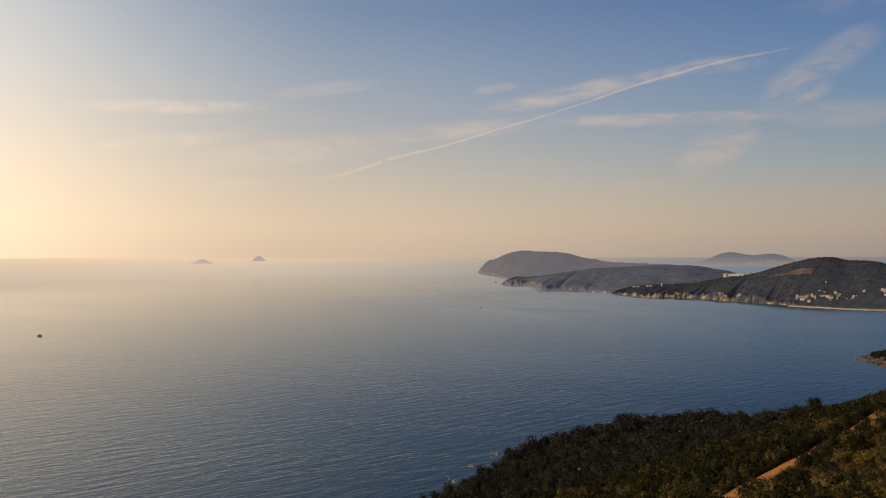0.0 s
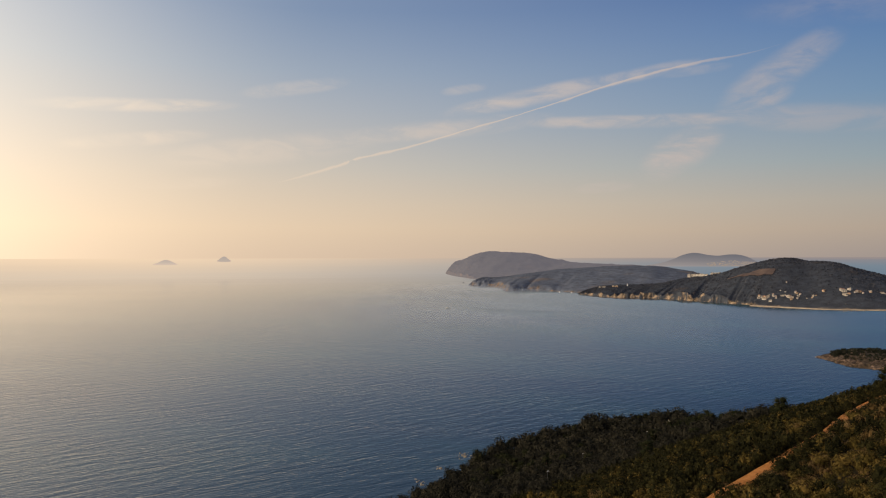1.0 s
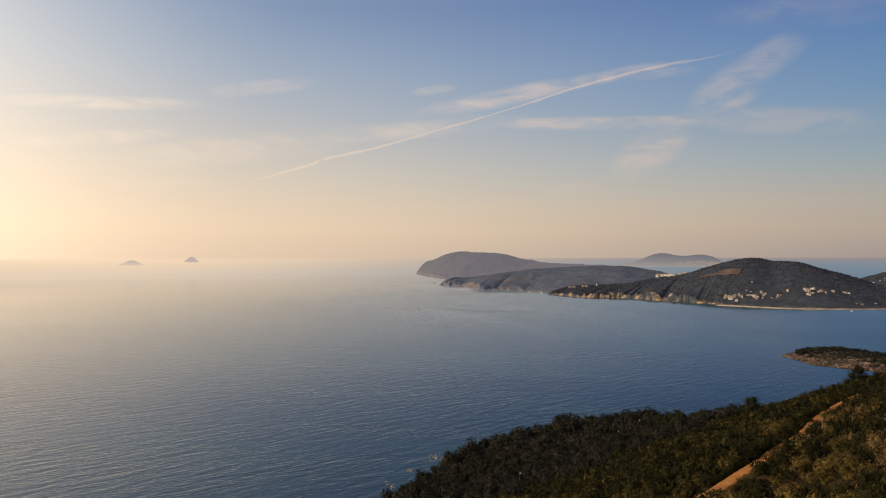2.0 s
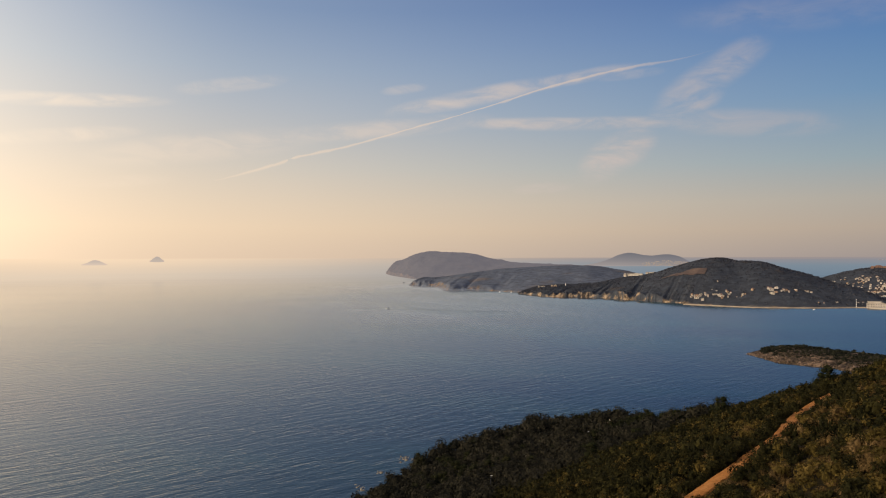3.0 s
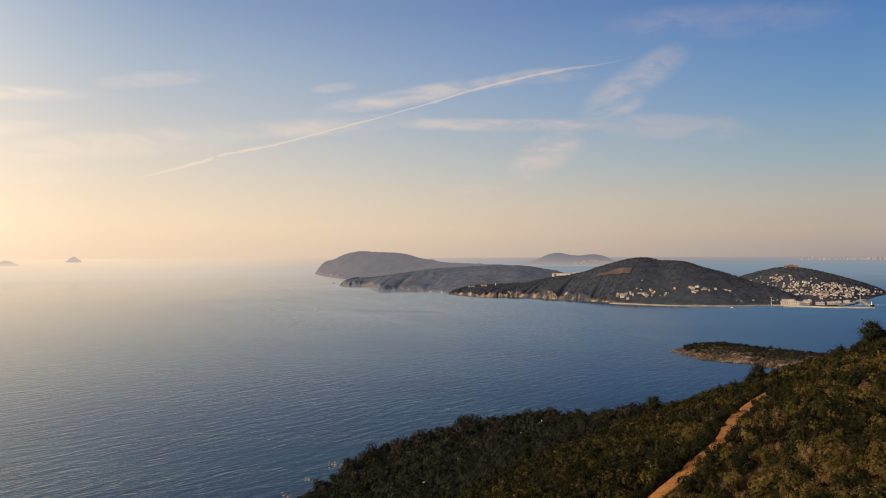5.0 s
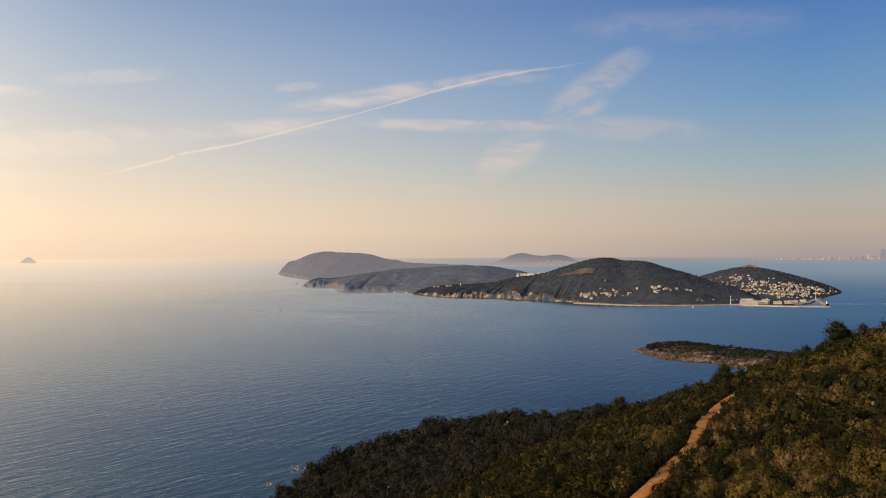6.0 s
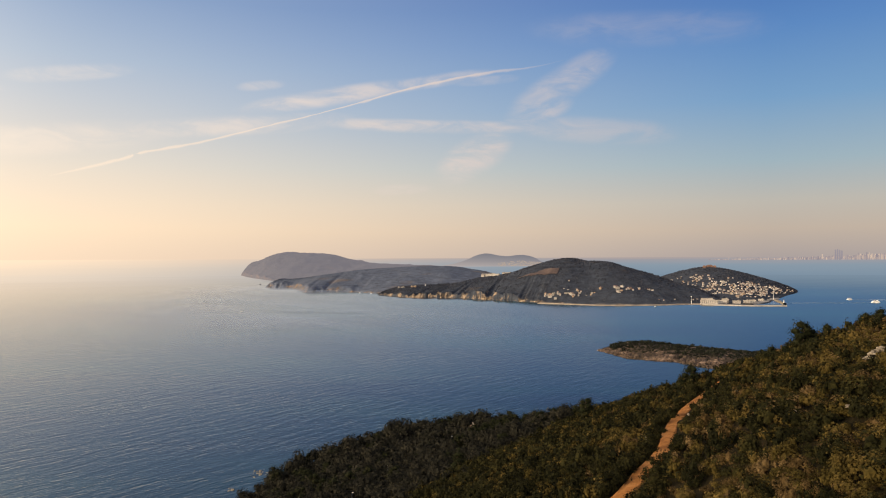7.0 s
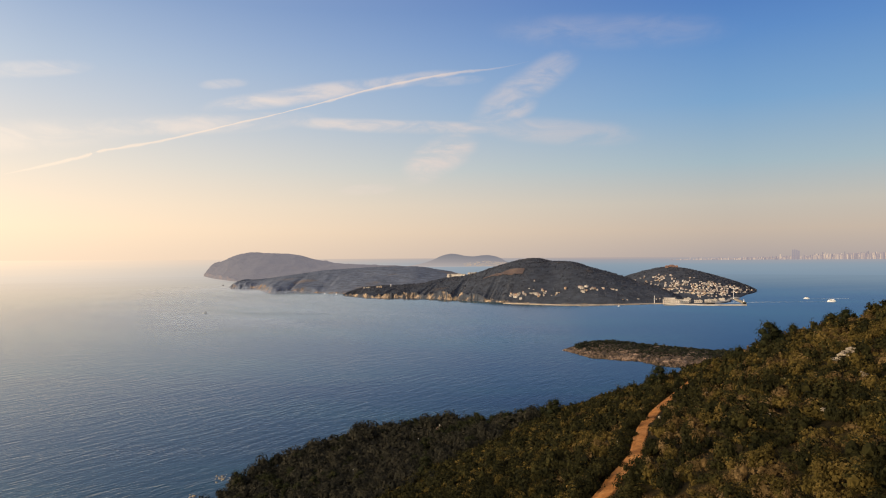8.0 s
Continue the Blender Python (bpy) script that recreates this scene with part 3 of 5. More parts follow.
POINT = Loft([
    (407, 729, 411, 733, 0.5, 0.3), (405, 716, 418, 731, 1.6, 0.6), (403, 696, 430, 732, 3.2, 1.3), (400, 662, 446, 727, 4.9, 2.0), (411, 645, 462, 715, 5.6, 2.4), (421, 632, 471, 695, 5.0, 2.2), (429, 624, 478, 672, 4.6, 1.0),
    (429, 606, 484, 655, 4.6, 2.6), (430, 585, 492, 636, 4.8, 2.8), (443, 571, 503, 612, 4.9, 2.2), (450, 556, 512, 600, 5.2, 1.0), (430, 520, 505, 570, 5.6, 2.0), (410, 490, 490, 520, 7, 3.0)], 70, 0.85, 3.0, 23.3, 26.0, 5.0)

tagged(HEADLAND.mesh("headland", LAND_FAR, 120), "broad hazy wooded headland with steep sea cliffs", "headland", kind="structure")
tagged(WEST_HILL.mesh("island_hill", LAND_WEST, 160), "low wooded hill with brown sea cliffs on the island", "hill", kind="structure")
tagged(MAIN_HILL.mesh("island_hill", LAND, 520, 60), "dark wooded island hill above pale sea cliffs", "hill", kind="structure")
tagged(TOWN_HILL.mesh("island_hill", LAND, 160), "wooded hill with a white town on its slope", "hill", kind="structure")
POINT_LAND = land_material("point_ground", (0.050, 0.037, 0.026), (0.085, 0.058, 0.040), (0.165, 0.114, 0.082), 0.2, (0.93, 0.995))
def ledges(ob, low, high, tall):
    """Breaks the ground between two heights into jagged ledges."""
    for v in ob.data.vertices:
        if low < v.co.z < high:
            x, y, z = v.co
            step = noise.fractal((x * 0.16, y * 0.16, z * 0.3), 0.7, 2.2, 5)
            v.co.z = z + tall * step * min(1.0, (z - low) * 1.2, (high - z) * 1.2)
            v.co.x, v.co.y = x + 1.5 * tall * noise.noise((x * 0.3, y * 0.3, z)), y + 1.5 * tall * noise.noise((x * 0.3 + 40, y * 0.3, z))
    ob.data.polygons.foreach_set("use_smooth", np.zeros(len(ob.data.polygons), bool))
    return ob


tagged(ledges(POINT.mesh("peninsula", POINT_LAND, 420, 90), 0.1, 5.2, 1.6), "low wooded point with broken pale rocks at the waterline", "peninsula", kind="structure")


# ---- plants ----
def unit_rows(n, rng):
    d = rng.normal(size=(n, 3))
    return d / np.linalg.norm(d, axis=1, keepdims=True)


def leaf_cards(centres, outward, size, rng, loose=0.28):
    """Small pointed leaf sprays, facing roughly outward. Returns (n, 3, 3)."""
    n = len(centres)
    normal = outward + loose * unit_rows(n, rng)
    normal /= np.linalg.norm(normal, axis=1, keepdims=True)
    a = np.cross(normal, unit_rows(n, rng))
    a /= np.maximum(np.linalg.norm(a, axis=1, keepdims=True), 1e-3)
    b = np.cross(normal, a)
    s = size * rng.uniform(0.6, 1.35, (n, 1))
    k = rng.uniform(0.5, 1.0, (n, 1))
    return np.stack([centres - a * s - b * s * k * 0.6, centres + a * s - b * s * k * 0.4, centres + a * s * 0.1 + b * s * k * 1.3], 1)


def blob_core(rng, squeeze, cuts=1):
    """A rough closed heart of a bush, as triangles."""
    bm = bmesh.new()
    if cuts:
        bmesh.ops.create_cube(bm, size=1.0)
        bmesh.ops.subdivide_edges(bm, edges=bm.edges[:], cuts=cuts, use_grid_fill=True)
    else:
        bmesh.ops.create_icosphere(bm, subdivisions=1, radius=1.0)
    for v in bm.verts:
        v.co = v.co.normalized() * squeeze * rng.uniform(0.8, 1.1)
    bmesh.ops.triangulate(bm, faces=bm.faces[:])
    quads = np.array([[v.co[:] for v in f.verts] for f in bm.faces])
    bm.free()
    return quads


def bush_template(rng, leaves, size, tall=0.8, lumps=5, cuts=1, core=1.0, loose=0.28, deep=0.85):
    """A bush of one metre's radius standing on z = 0: lumps of leaf sprays over a dark heart."""
    cards, cores = [], []
    for q in range(lumps):
        spread = 0.0 if q == 0 else 0.55
        a = rng.uniform(0, 2 * math.pi)
        mid = np.array([spread * math.cos(a), spread * math.sin(a), tall * rng.uniform(0.35, 0.75)])
        r = (0.62 if q == 0 else rng.uniform(0.32, 0.5)) * np.array([1, 1, tall])
        d = unit_rows(leaves // lumps, rng)
        d[:, 2] = np.where(d[:, 2] < -0.3, -d[:, 2], d[:, 2])
        cards.append(leaf_cards(mid + d * r * rng.uniform(deep, 1.15, (len(d), 1)), d, size, rng, loose))
        cores.append(blob_core(rng, core * (0.50 if q == 0 else 0.40), cuts if q == 0 else 0) * r + mid)
    return np.concatenate(cards + cores)


def scatter(name, templates, places, scales, rng, mat, label, category):
    """Plants of one kind that nobody could count, joined into one mesh."""
    pick, turn = rng.integers(0, len(templates), len(places)), rng.uniform(0, 2 * math.pi, len(places))
    tilt = rng.uniform(0.8, 1.25, len(places))
    out = []
    for k, quads in enumerate(templates):
        who = np.nonzero(pick == k)[0]
        c, s = np.cos(turn[who])[:, None, None], np.sin(turn[who])[:, None, None]
        x, y, z = quads[None, ..., 0], quads[None, ..., 1], quads[None, ..., 2]
        sc = scales[who][:, None, None]
        out.append((np.stack([c * x - s * y, s * x + c * y, (z + 0 * c) * tilt[who][:, None, None]], -1) * sc[..., None] + places[who][:, None, None, :]).reshape(-1, 3))
    verts = np.concatenate(out)
    faces = np.arange(len(verts), dtype=np.int32).reshape(-1, 3)
    return tagged(new(name, mesh_of(name, verts, faces, mat)), label, category, kind="stuff")


TRACK_LINE = [(28, 74), (37.5, 82.8), (43.4, 87.7), (47.7, 91.8), (53.5, 97), (59, 104), (65, 111.5), (73.2, 120.1), (84, 129.8), (96, 139.3)]
TRACK_PTS = spline(TRACK_LINE, np.linspace(0, 1, 140))


def off_track(xy):
    """Distance to the track's middle."""
    return np.min(np.linalg.norm(xy[:, None, :] - TRACK_PTS[None], axis=2), axis=1)


def jittered(x0, x1, y0, y1, step, rng):
    gx, gy = np.meshgrid(np.arange(x0, x1, step), np.arange(y0, y1, step))
    xy = np.stack([gx.ravel(), gy.ravel()], 1)
    return xy + rng.uniform(-0.48, 0.48, xy.shape) * step


def on_hill(xy):
    return np.concatenate([xy, hill_height(xy[:, 0], xy[:, 1])[:, None]], 1)


def wooded(xy):
    """0 in the open scrub round the track, 1 in the closed wood lower down."""
    edge = xy[:, 1] - 1.0 * xy[:, 0] - 122 + 0.6 * np.maximum(0, xy[:, 1] - 205) + 22 * fbm(xy[:, 0], xy[:, 1], 0.03, 3, 2.0)
    return np.clip(edge / 26, 0, 1)


def pl_edge(xy):
    """How far inland of the west shore."""
    return xy[:, 0] - np.interp(xy[:, 1], (180, 250, 300, 333, 378, 420), (-70, -22, 0, 9, 33, 70))


def hill_rim(y):
    return 117 + np.maximum(0, 118 - y) - 0.6 * np.maximum(0, y - 340)


def plants():
    rng = np.random.default_rng(5)
    xy = jittered(-30, 175, 20, 265, 1.5, rng)
    xy = xy[(xy[:, 0] < hill_rim(xy[:, 1]) + 5) & (xy[:, 1] + 0.6 * xy[:, 0] > 64)]
    az = np.degrees(np.arctan2(xy[:, 0], xy[:, 1]))
    lane = off_track(xy)
    keep = (lane > 1.35 + 0.4 * fbm(xy[:, 0], xy[:, 1], 0.4, 2, 6.0)) & (wooded(xy) < rng.uniform(0, 1, len(xy))) & (az > 4) & (az < 66) & (hill_height(xy[:, 0], xy[:, 1]) > 4) & (np.hypot(xy[:, 0] - 81.8, xy[:, 1] - 92.6) > 2.9)
    low = on_hill(xy[keep & (rng.uniform(0, 1, len(xy)) < 0.22)] + 0.75)
    thin = np.interp(np.hypot(xy[:, 0], xy[:, 1]), (130, 190), (0.9, 0.62))
    keep &= rng.uniform(0, 1, len(xy)) < thin
    xy, lane = xy[keep], lane[keep]
    reach = np.hypot(xy[:, 0], xy[:, 1])
    size = rng.uniform(0.62, 0.95, len(xy)) * rng.uniform(0.85, 1.75, len(xy)) * (1 + 0.5 * np.clip(fbm(xy[:, 0], xy[:, 1], 0.07, 2, 9.0), -0.15, 1)) * np.clip(lane / 2.8, 0.55, 1) * np.interp(reach, (130, 190), (1.0, 1.25))
    size = np.minimum(size, 1.45)
    pl = on_hill(xy)
    pl[:, 2] -= 0.25
    shapes = [(0, 92, [bush_template(rng, 300, 0.080, rng.uniform(0.9, 1.4), 5, 0, 1.12, 0.5, 0.80) for _ in range(10)]),
              (92, 140, [bush_template(rng, 150, 0.112, rng.uniform(0.9, 1.4), 5, 0, 1.15, 0.5, 0.80) for _ in range(10)]),
              (140, 999, [bush_template(rng, 72, 0.155, rng.uniform(0.9, 1.3), 4, 0, 1.15, 0.5, 0.80) for _ in range(10)])]
    kind = rng.uniform(0, 1, len(pl)) + 0.4 * fbm(pl[:, 0], pl[:, 1], 0.06, 3, 13.0) - 0.33 * np.clip((pl[:, 1] - pl[:, 0] - 50) / 25, 0, 1)
    for name, mat, low_k, high_k, grow, label in (("green_scrub", SCRUB_GREEN, -9, 0.38, 1.2, "dark green rounded maquis bushes on the slope"), ("olive_scrub", SCRUB, 0.38, 0.78, 1.0, "olive-green maquis bushes on the slope"),
                                                  ("dry_scrub", SCRUB_DRY, 0.78, 9, 0.85, "rusty dry scrub between the green bushes")):
        for r0, r1, made in shapes:
            who = (kind >= low_k) & (kind < high_k) & (reach >= r0) & (reach < r1)
            scatter(name, made, pl[who], grow * size[who], rng, mat, label, "scrub")
    # taller bushes along the sunny side of the track
    i = np.arange(3, 138, 3)
    along = TRACK_PTS[i + 1] - TRACK_PTS[i - 1]
    along /= np.linalg.norm(along, axis=1, keepdims=True)
    bank = TRACK_PTS[i] + np.stack([-along[:, 1], along[:, 0]], 1) * rng.uniform(1.45, 2.4, (len(i), 1)) + rng.normal(0, 0.2, (len(i), 2))
    bank = np.concatenate([bank, TRACK_PTS[36:70:4] + np.array((1.3, -1.3)) + rng.normal(0, 0.25, (9, 2))])
    scatter("hedge", shapes[0][2], on_hill(bank), rng.uniform(0.85, 1.65, len(bank)) * np.where(np.arange(len(bank)) < len(i), 1.0, 0.75), rng, SCRUB_GREEN, "taller bushes along the edge of the earth track", "scrub")
    heath = [bush_template(rng, 26, 0.18, 0.8, 1, 0, 1.0, 0.7) for _ in range(5)]
    low = low[off_track(low[:, :2]) > 1.6]
    scatter("heath", heath, low, rng.uniform(0.32, 0.62, len(low)), rng, SCRUB, "low olive heath filling the gaps between the bushes", "scrub")
    xy = jittered(-60, 190, 85, 430, 4.7, rng)
    z = hill_height(xy[:, 0], xy[:, 1])
    az = np.degrees(np.arctan2(xy[:, 0], xy[:, 1]))
    keep = (wooded(xy) > rng.uniform(0, 1, len(xy))) & (z > 1.5) & (az > -8) & (xy[:, 0] < hill_rim(xy[:, 1]) + 7) & (off_track(xy) > 2.6) & (np.hypot(xy[:, 0] - 108, xy[:, 1] - 308) > 4.0)
    xy = xy[keep]
    size = rng.uniform(0.6, 1.32, len(xy)) * np.interp(xy[:, 1], (110, 200, 280, 390), (1.8, 2.3, 3.7, 3.9)) * np.clip((pl_edge(xy) + 4) / 22, 0.45, 1) * (1 + 0.3 * np.clip((xy[:, 0] - 45) / 25, 0, 1) * np.clip((xy[:, 1] - 285) / 20, 0, 1))
    far = [bush_template(rng, 220, 0.10, rng.uniform(0.9, 1.35), 5, 0, 1.15, 0.42, 0.82) for _ in range(10)]
    pl = on_hill(xy)
    pl[:, 2] -= 0.3
    scatter("woodland", far, pl, size, rng, WOOD_LEAF, "dark evergreen woodland covering the lower slope to the shore", "woodland")


def tree_parts(rng, height, wide):
    """Quads of a crown made of many sprays round several limbs, and a bmesh of trunk and limbs."""
    bm, cards = bmesh.new(), []

    def limb(a, b, ra, rb):
        a, b = Vector(a), Vector(b)
        q = (b - a).to_track_quat("Z", "Y").to_matrix()
        rings = [[bm.verts.new(p + q @ Vector((math.cos(i * math.pi / 3) * r, math.sin(i * math.pi / 3) * r, 0))) for i in range(6)] for p, r in ((a, ra), (b, rb))]
        for i in range(6):
            bm.faces.new((rings[0][i], rings[0][(i + 1) % 6], rings[1][(i + 1) % 6], rings[1][i]))

    lean = (rng.uniform(-0.3, 0.3), rng.uniform(-0.3, 0.3), height * 0.9)
    limb((0, 0, -0.6), (lean[0] * 0.5, lean[1] * 0.5, height * 0.5), 0.16, 0.11)
    limb((lean[0] * 0.5, lean[1] * 0.5, height * 0.5), lean, 0.11, 0.04)
    for q in range(11):
        h = 0.22 + 0.73 * q / 10
        a = q * 2.4 + rng.uniform(-0.4, 0.4)
        out = wide * (1.05 - 0.9 * abs(h - 0.5) / 0.6) * rng.uniform(0.25, 0.7)
        tip = np.array([math.cos(a) * out, math.sin(a) * out, h * height])
        limb((lean[0] * h, lean[1] * h, h * height * 0.85), tuple(tip), 0.05, 0.02)
        r = wide * rng.uniform(0.40, 0.60) * np.array([1, 1, 0.75])
        d = unit_rows(110, rng)
        cards.append(leaf_cards(tip + d * r * rng.uniform(0.6, 1.15, (110, 1)), d, 0.15, rng, 0.6))
        cards.append(blob_core(rng, 0.55, 1) * r + tip)
    return np.concatenate(cards), bm


def trees():
    """Single trees that stand out of the wood and along the ridge."""
    rng = np.random.default_rng(11)
    kinds = []
    for height, wide in ((5.2, 2.7), (4.6, 2.9), (5.8, 3.0), (4.0, 2.3)):
        quads, bm = tree_parts(rng, height, wide)
        thing = new("tree")
        tagged(thing, "dark green bushy pine standing above the scrub", "tree", "trees on the ridge")
        part("trunk", bm, BARK, thing)
        verts = quads.reshape(-1, 3)
        crown = new("crown", mesh_of("crown", verts, np.arange(len(verts)).reshape(-1, 3), PINE_LEAF))
        crown.parent = thing
        kinds.append(thing)
    spots = [(106.2, 130.4, 2, 0.95), (108.4, 131.4, 1, 0.85), (104.6, 132.8, 3, 0.6), (110.6, 132.4, 3, 0.7), (100.1, 154.5, 0, 0.95), (98.6, 156.2, 3, 0.7), (105.5, 137.6, 3, 0.75), (114.4, 124.4, 1, 0.6), (115.6, 126.0, 3, 0.6), (112.4, 119.6, 3, 0.7),
             (116.8, 135.1, 3, 0.7), (113, 230, 1, 0.8), (116, 262, 2, 0.8)]
    for _ in range(150):
        y = rng.uniform(240, 385)
        rim = 117 - 0.6 * max(0, y - 340)
        x = rim - abs(rng.normal(0, 1)) * 10 + 3 if rng.uniform() < 0.5 else rng.uniform(0.1 * y - 10, rim)
        if hill_height(np.array([x]), np.array([y]))[0] > 3 and math.hypot(x - 107, y - 304) > 9:
            spots.append((x, y, int(rng.integers(0, 4)), rng.uniform(0.75, 1.15) * (0.8 if y < 265 else 1.15)))
    for x, y, k, s in spots:
        made = copy_thing(kinds[k], pose(x, y, float(hill_height(np.array([x]), np.array([y]))[0]) - 0.2, 0, 0, rng.uniform(0, 360)))
        made.scale = (s, s, s)
    for k, (x, y) in enumerate(((60, 190), (82, 215), (100, 200), (74, 240))):
        kinds[k].location = (x, y, float(hill_height(np.array([x]), np.array([y]))[0]) - 0.2)


def track():
    """The earth track along the slope, worn in two ruts."""
    pts = spline(TRACK_LINE, np.linspace(0, 1, 150))
    way = np.gradient(pts, axis=0)
    way /= np.linalg.norm(way, axis=1, keepdims=True)
    side = np.stack([way[:, 1], -way[:, 0]], 1)
    across = np.linspace(-1, 1, 9)
    half = (1.12 + 0.35 * fbm(pts[:, 0], pts[:, 1], 0.15, 2, 4.0)) * np.interp(pts[:, 1], (112, 128), (1.0, 0.8))
    xy = pts[:, None] + side[:, None] * (across[None] * half[:, None])[..., None]
    mid = hill_height(pts[:, 0], pts[:, 1])
    z = hill_height(xy[..., 0], xy[..., 1]) * 0.4 + mid[:, None] * 0.6 + 0.34 - 0.08 * np.exp(-((np.abs(across) - 0.5) / 0.16) ** 2)[None] - 0.5 * (np.abs(across) > 0.95)[None]
    verts = np.concatenate([xy, z[..., None]], -1).reshape(-1, 3)
    tagged(new("track", mesh_of("track", verts, grid_faces(150, 9)[:, ::-1], TRACK, True)), "narrow orange-brown earth track along the slope", "path", kind="structure")


track()
plants()
trees()


# ---- sky trail and far shores ----
def contrail():
    """The trail of an airliner, a long band of ice cloud: its low sunlight is put in as glow."""
    line = [(-10.0, 5.7), (-7.6, 6.4), (-5.1, 7.2), (-4.1, 7.6), (-0.2, 8.5), (4.2, 9.75), (7.7, 10.7), (11.1, 11.65), (14.4, 12.6), (17.7, 13.35), (21.6, 14.0), (24.9, 14.3), (27.2, 14.7)]
    us = np.linspace(0, 1, 200)
    ae = spline(line, us)
    ae[:, 1] += 0.045 * fbm(us * 60, us * 0, 0.5, 4, 3.0)
    wide = (0.08 + 0.03 * np.sin(us * 9) + 0.04 * fbm(us * 40, us * 0, 0.8, 3, 8.0)) * np.clip(us * 14, 0.25, 1) * np.clip((1 - us) * 6, 0.15, 1)
    wide *= 1 - 0.98 * np.exp(-(((us - 0.222) / 0.020) ** 4))
    rows, r = [], 4600.0
    for (a, e), w in zip(ae, wide):
        for k in np.linspace(-1, 1, 7):
            px, py = bearing(a, r - 12 * (1 - k * k))
            rows.append((px, py, 100 + r * math.tan(radians(e + 1.6 * w * k))))
    me = mesh_of("contrail", rows, grid_faces(200, 7), TRAIL, True)
    uv = me.uv_layers.new(name="across")
    loops = np.zeros(len(me.loops), np.int32)
    me.loops.foreach_get("vertex_index", loops)
    uv.data.foreach_set("uv", np.stack([(loops // 7) / 199, (loops % 7) / 6], 1).astype(np.float32).ravel())
    tagged(new("contrail", me), "long thin white contrail across the evening sky", "contrail", kind="stuff")


def trail_material():
    mat = bpy.data.materials.new("ice_cloud")
    mat.use_nodes = True
    n = Nodes(mat.node_tree)
    uv = n.add("ShaderNodeTexCoord").outputs["UV"]
    xyz = n.add("ShaderNodeSeparateXYZ")
    n.put(uv, xyz.inputs[0])
    off = n.math("ABSOLUTE", n.math("MULTIPLY_ADD", xyz.outputs[1], 2.0, -1.0))
    puff = n.noise(n.mapped(uv, (90, 3, 1)), 1.0, 4, 0.65, 0.4)
    soft = n.span(n.math("ADD", off, n.math("MULTIPLY_ADD", puff, 0.7, -0.35)), 0.95, 0.1, 0.0, 0.60)
    ends = n.math("MULTIPLY", n.span(xyz.outputs[0], 0.0, 0.12, 0.55, 1.0), n.span(xyz.outputs[0], 0.75, 1.0, 1.0, 0.1))
    where = n.add("ShaderNodeNewGeometry").outputs["Position"]
    # the sunlit look is emission, warmer towards the sun
    glow, clear, mixed = n.add("ShaderNodeEmission"), n.add("ShaderNodeBsdfTransparent"), n.add("ShaderNodeMixShader")
    n.put(n.mix(n.sunward(where), lin(224, 204, 196), (1.42, 1.14, 0.84, 1)), glow.inputs[0])
    n.put(n.math("MULTIPLY", soft, ends), mixed.inputs[0])
    n.put(clear.outputs[0], mixed.inputs[1]), n.put(glow.outputs[0], mixed.inputs[2])
    n.put(mixed.outputs[0], n.add("ShaderNodeOutputMaterial").inputs[0])
    return mat


TRAIL = trail_material()
contrail()


def far_city():
    """The mainland's blocks and towers on the horizon."""
    rng = np.random.default_rng(21)
    bm = bmesh.new()
    for _ in range(3200):
        az = 37.5 + 21 * rng.uniform() ** 0.7
        px, py = bearing(az, 4960 + rng.uniform(0, 4))
        thick = np.interp(az, (37.5, 42, 46, 50, 58), (4, 11, 24, 40, 52))
        box(bm, px, py, 81, rng.uniform(2, 5.5), 4, 2 + thick * rng.uniform(0.1, 1.0) + 12 * (rng.uniform() < 0.02), -radians(az))
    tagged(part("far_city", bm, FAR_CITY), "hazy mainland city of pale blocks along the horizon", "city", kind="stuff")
    tower = new("tower_block")
    for k, tall in enumerate((56, 58, 55, 50)):
        bm = bmesh.new()
        box(bm, (k - 1.5) * 11, 0, 0, 7.5, 6, tall)
        box(bm, (k - 1.5) * 11, 0, tall, 5, 4, 3)
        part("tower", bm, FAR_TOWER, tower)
    px, py = bearing(45.9, 4958)
    tower.matrix_basis = pose(px, py, 82, 0, 0, -45.9)
    tagged(tower, "cluster of hazy grey towers rising over the far city", "tower")
    bm = bmesh.new()
    for _ in range(190):
        u = rng.uniform(0.45, 0.9)
        px, py = bearing(18.4 + 8.2 * u, 4879)
        box(bm, px, py, 46 + 34 * rng.uniform() ** 1.3 * (1 - abs(u - 0.66) * 2), rng.uniform(3, 9), 3, rng.uniform(2, 5), -0.38)
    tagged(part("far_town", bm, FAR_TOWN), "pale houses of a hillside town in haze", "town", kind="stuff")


# towers and town walls glow too, in the colours of lit haze
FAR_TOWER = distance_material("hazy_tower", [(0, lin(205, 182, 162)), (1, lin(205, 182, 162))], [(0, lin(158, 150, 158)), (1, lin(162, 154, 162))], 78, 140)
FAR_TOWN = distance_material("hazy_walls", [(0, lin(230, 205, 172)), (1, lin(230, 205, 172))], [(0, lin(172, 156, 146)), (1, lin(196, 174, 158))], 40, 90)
far_city()


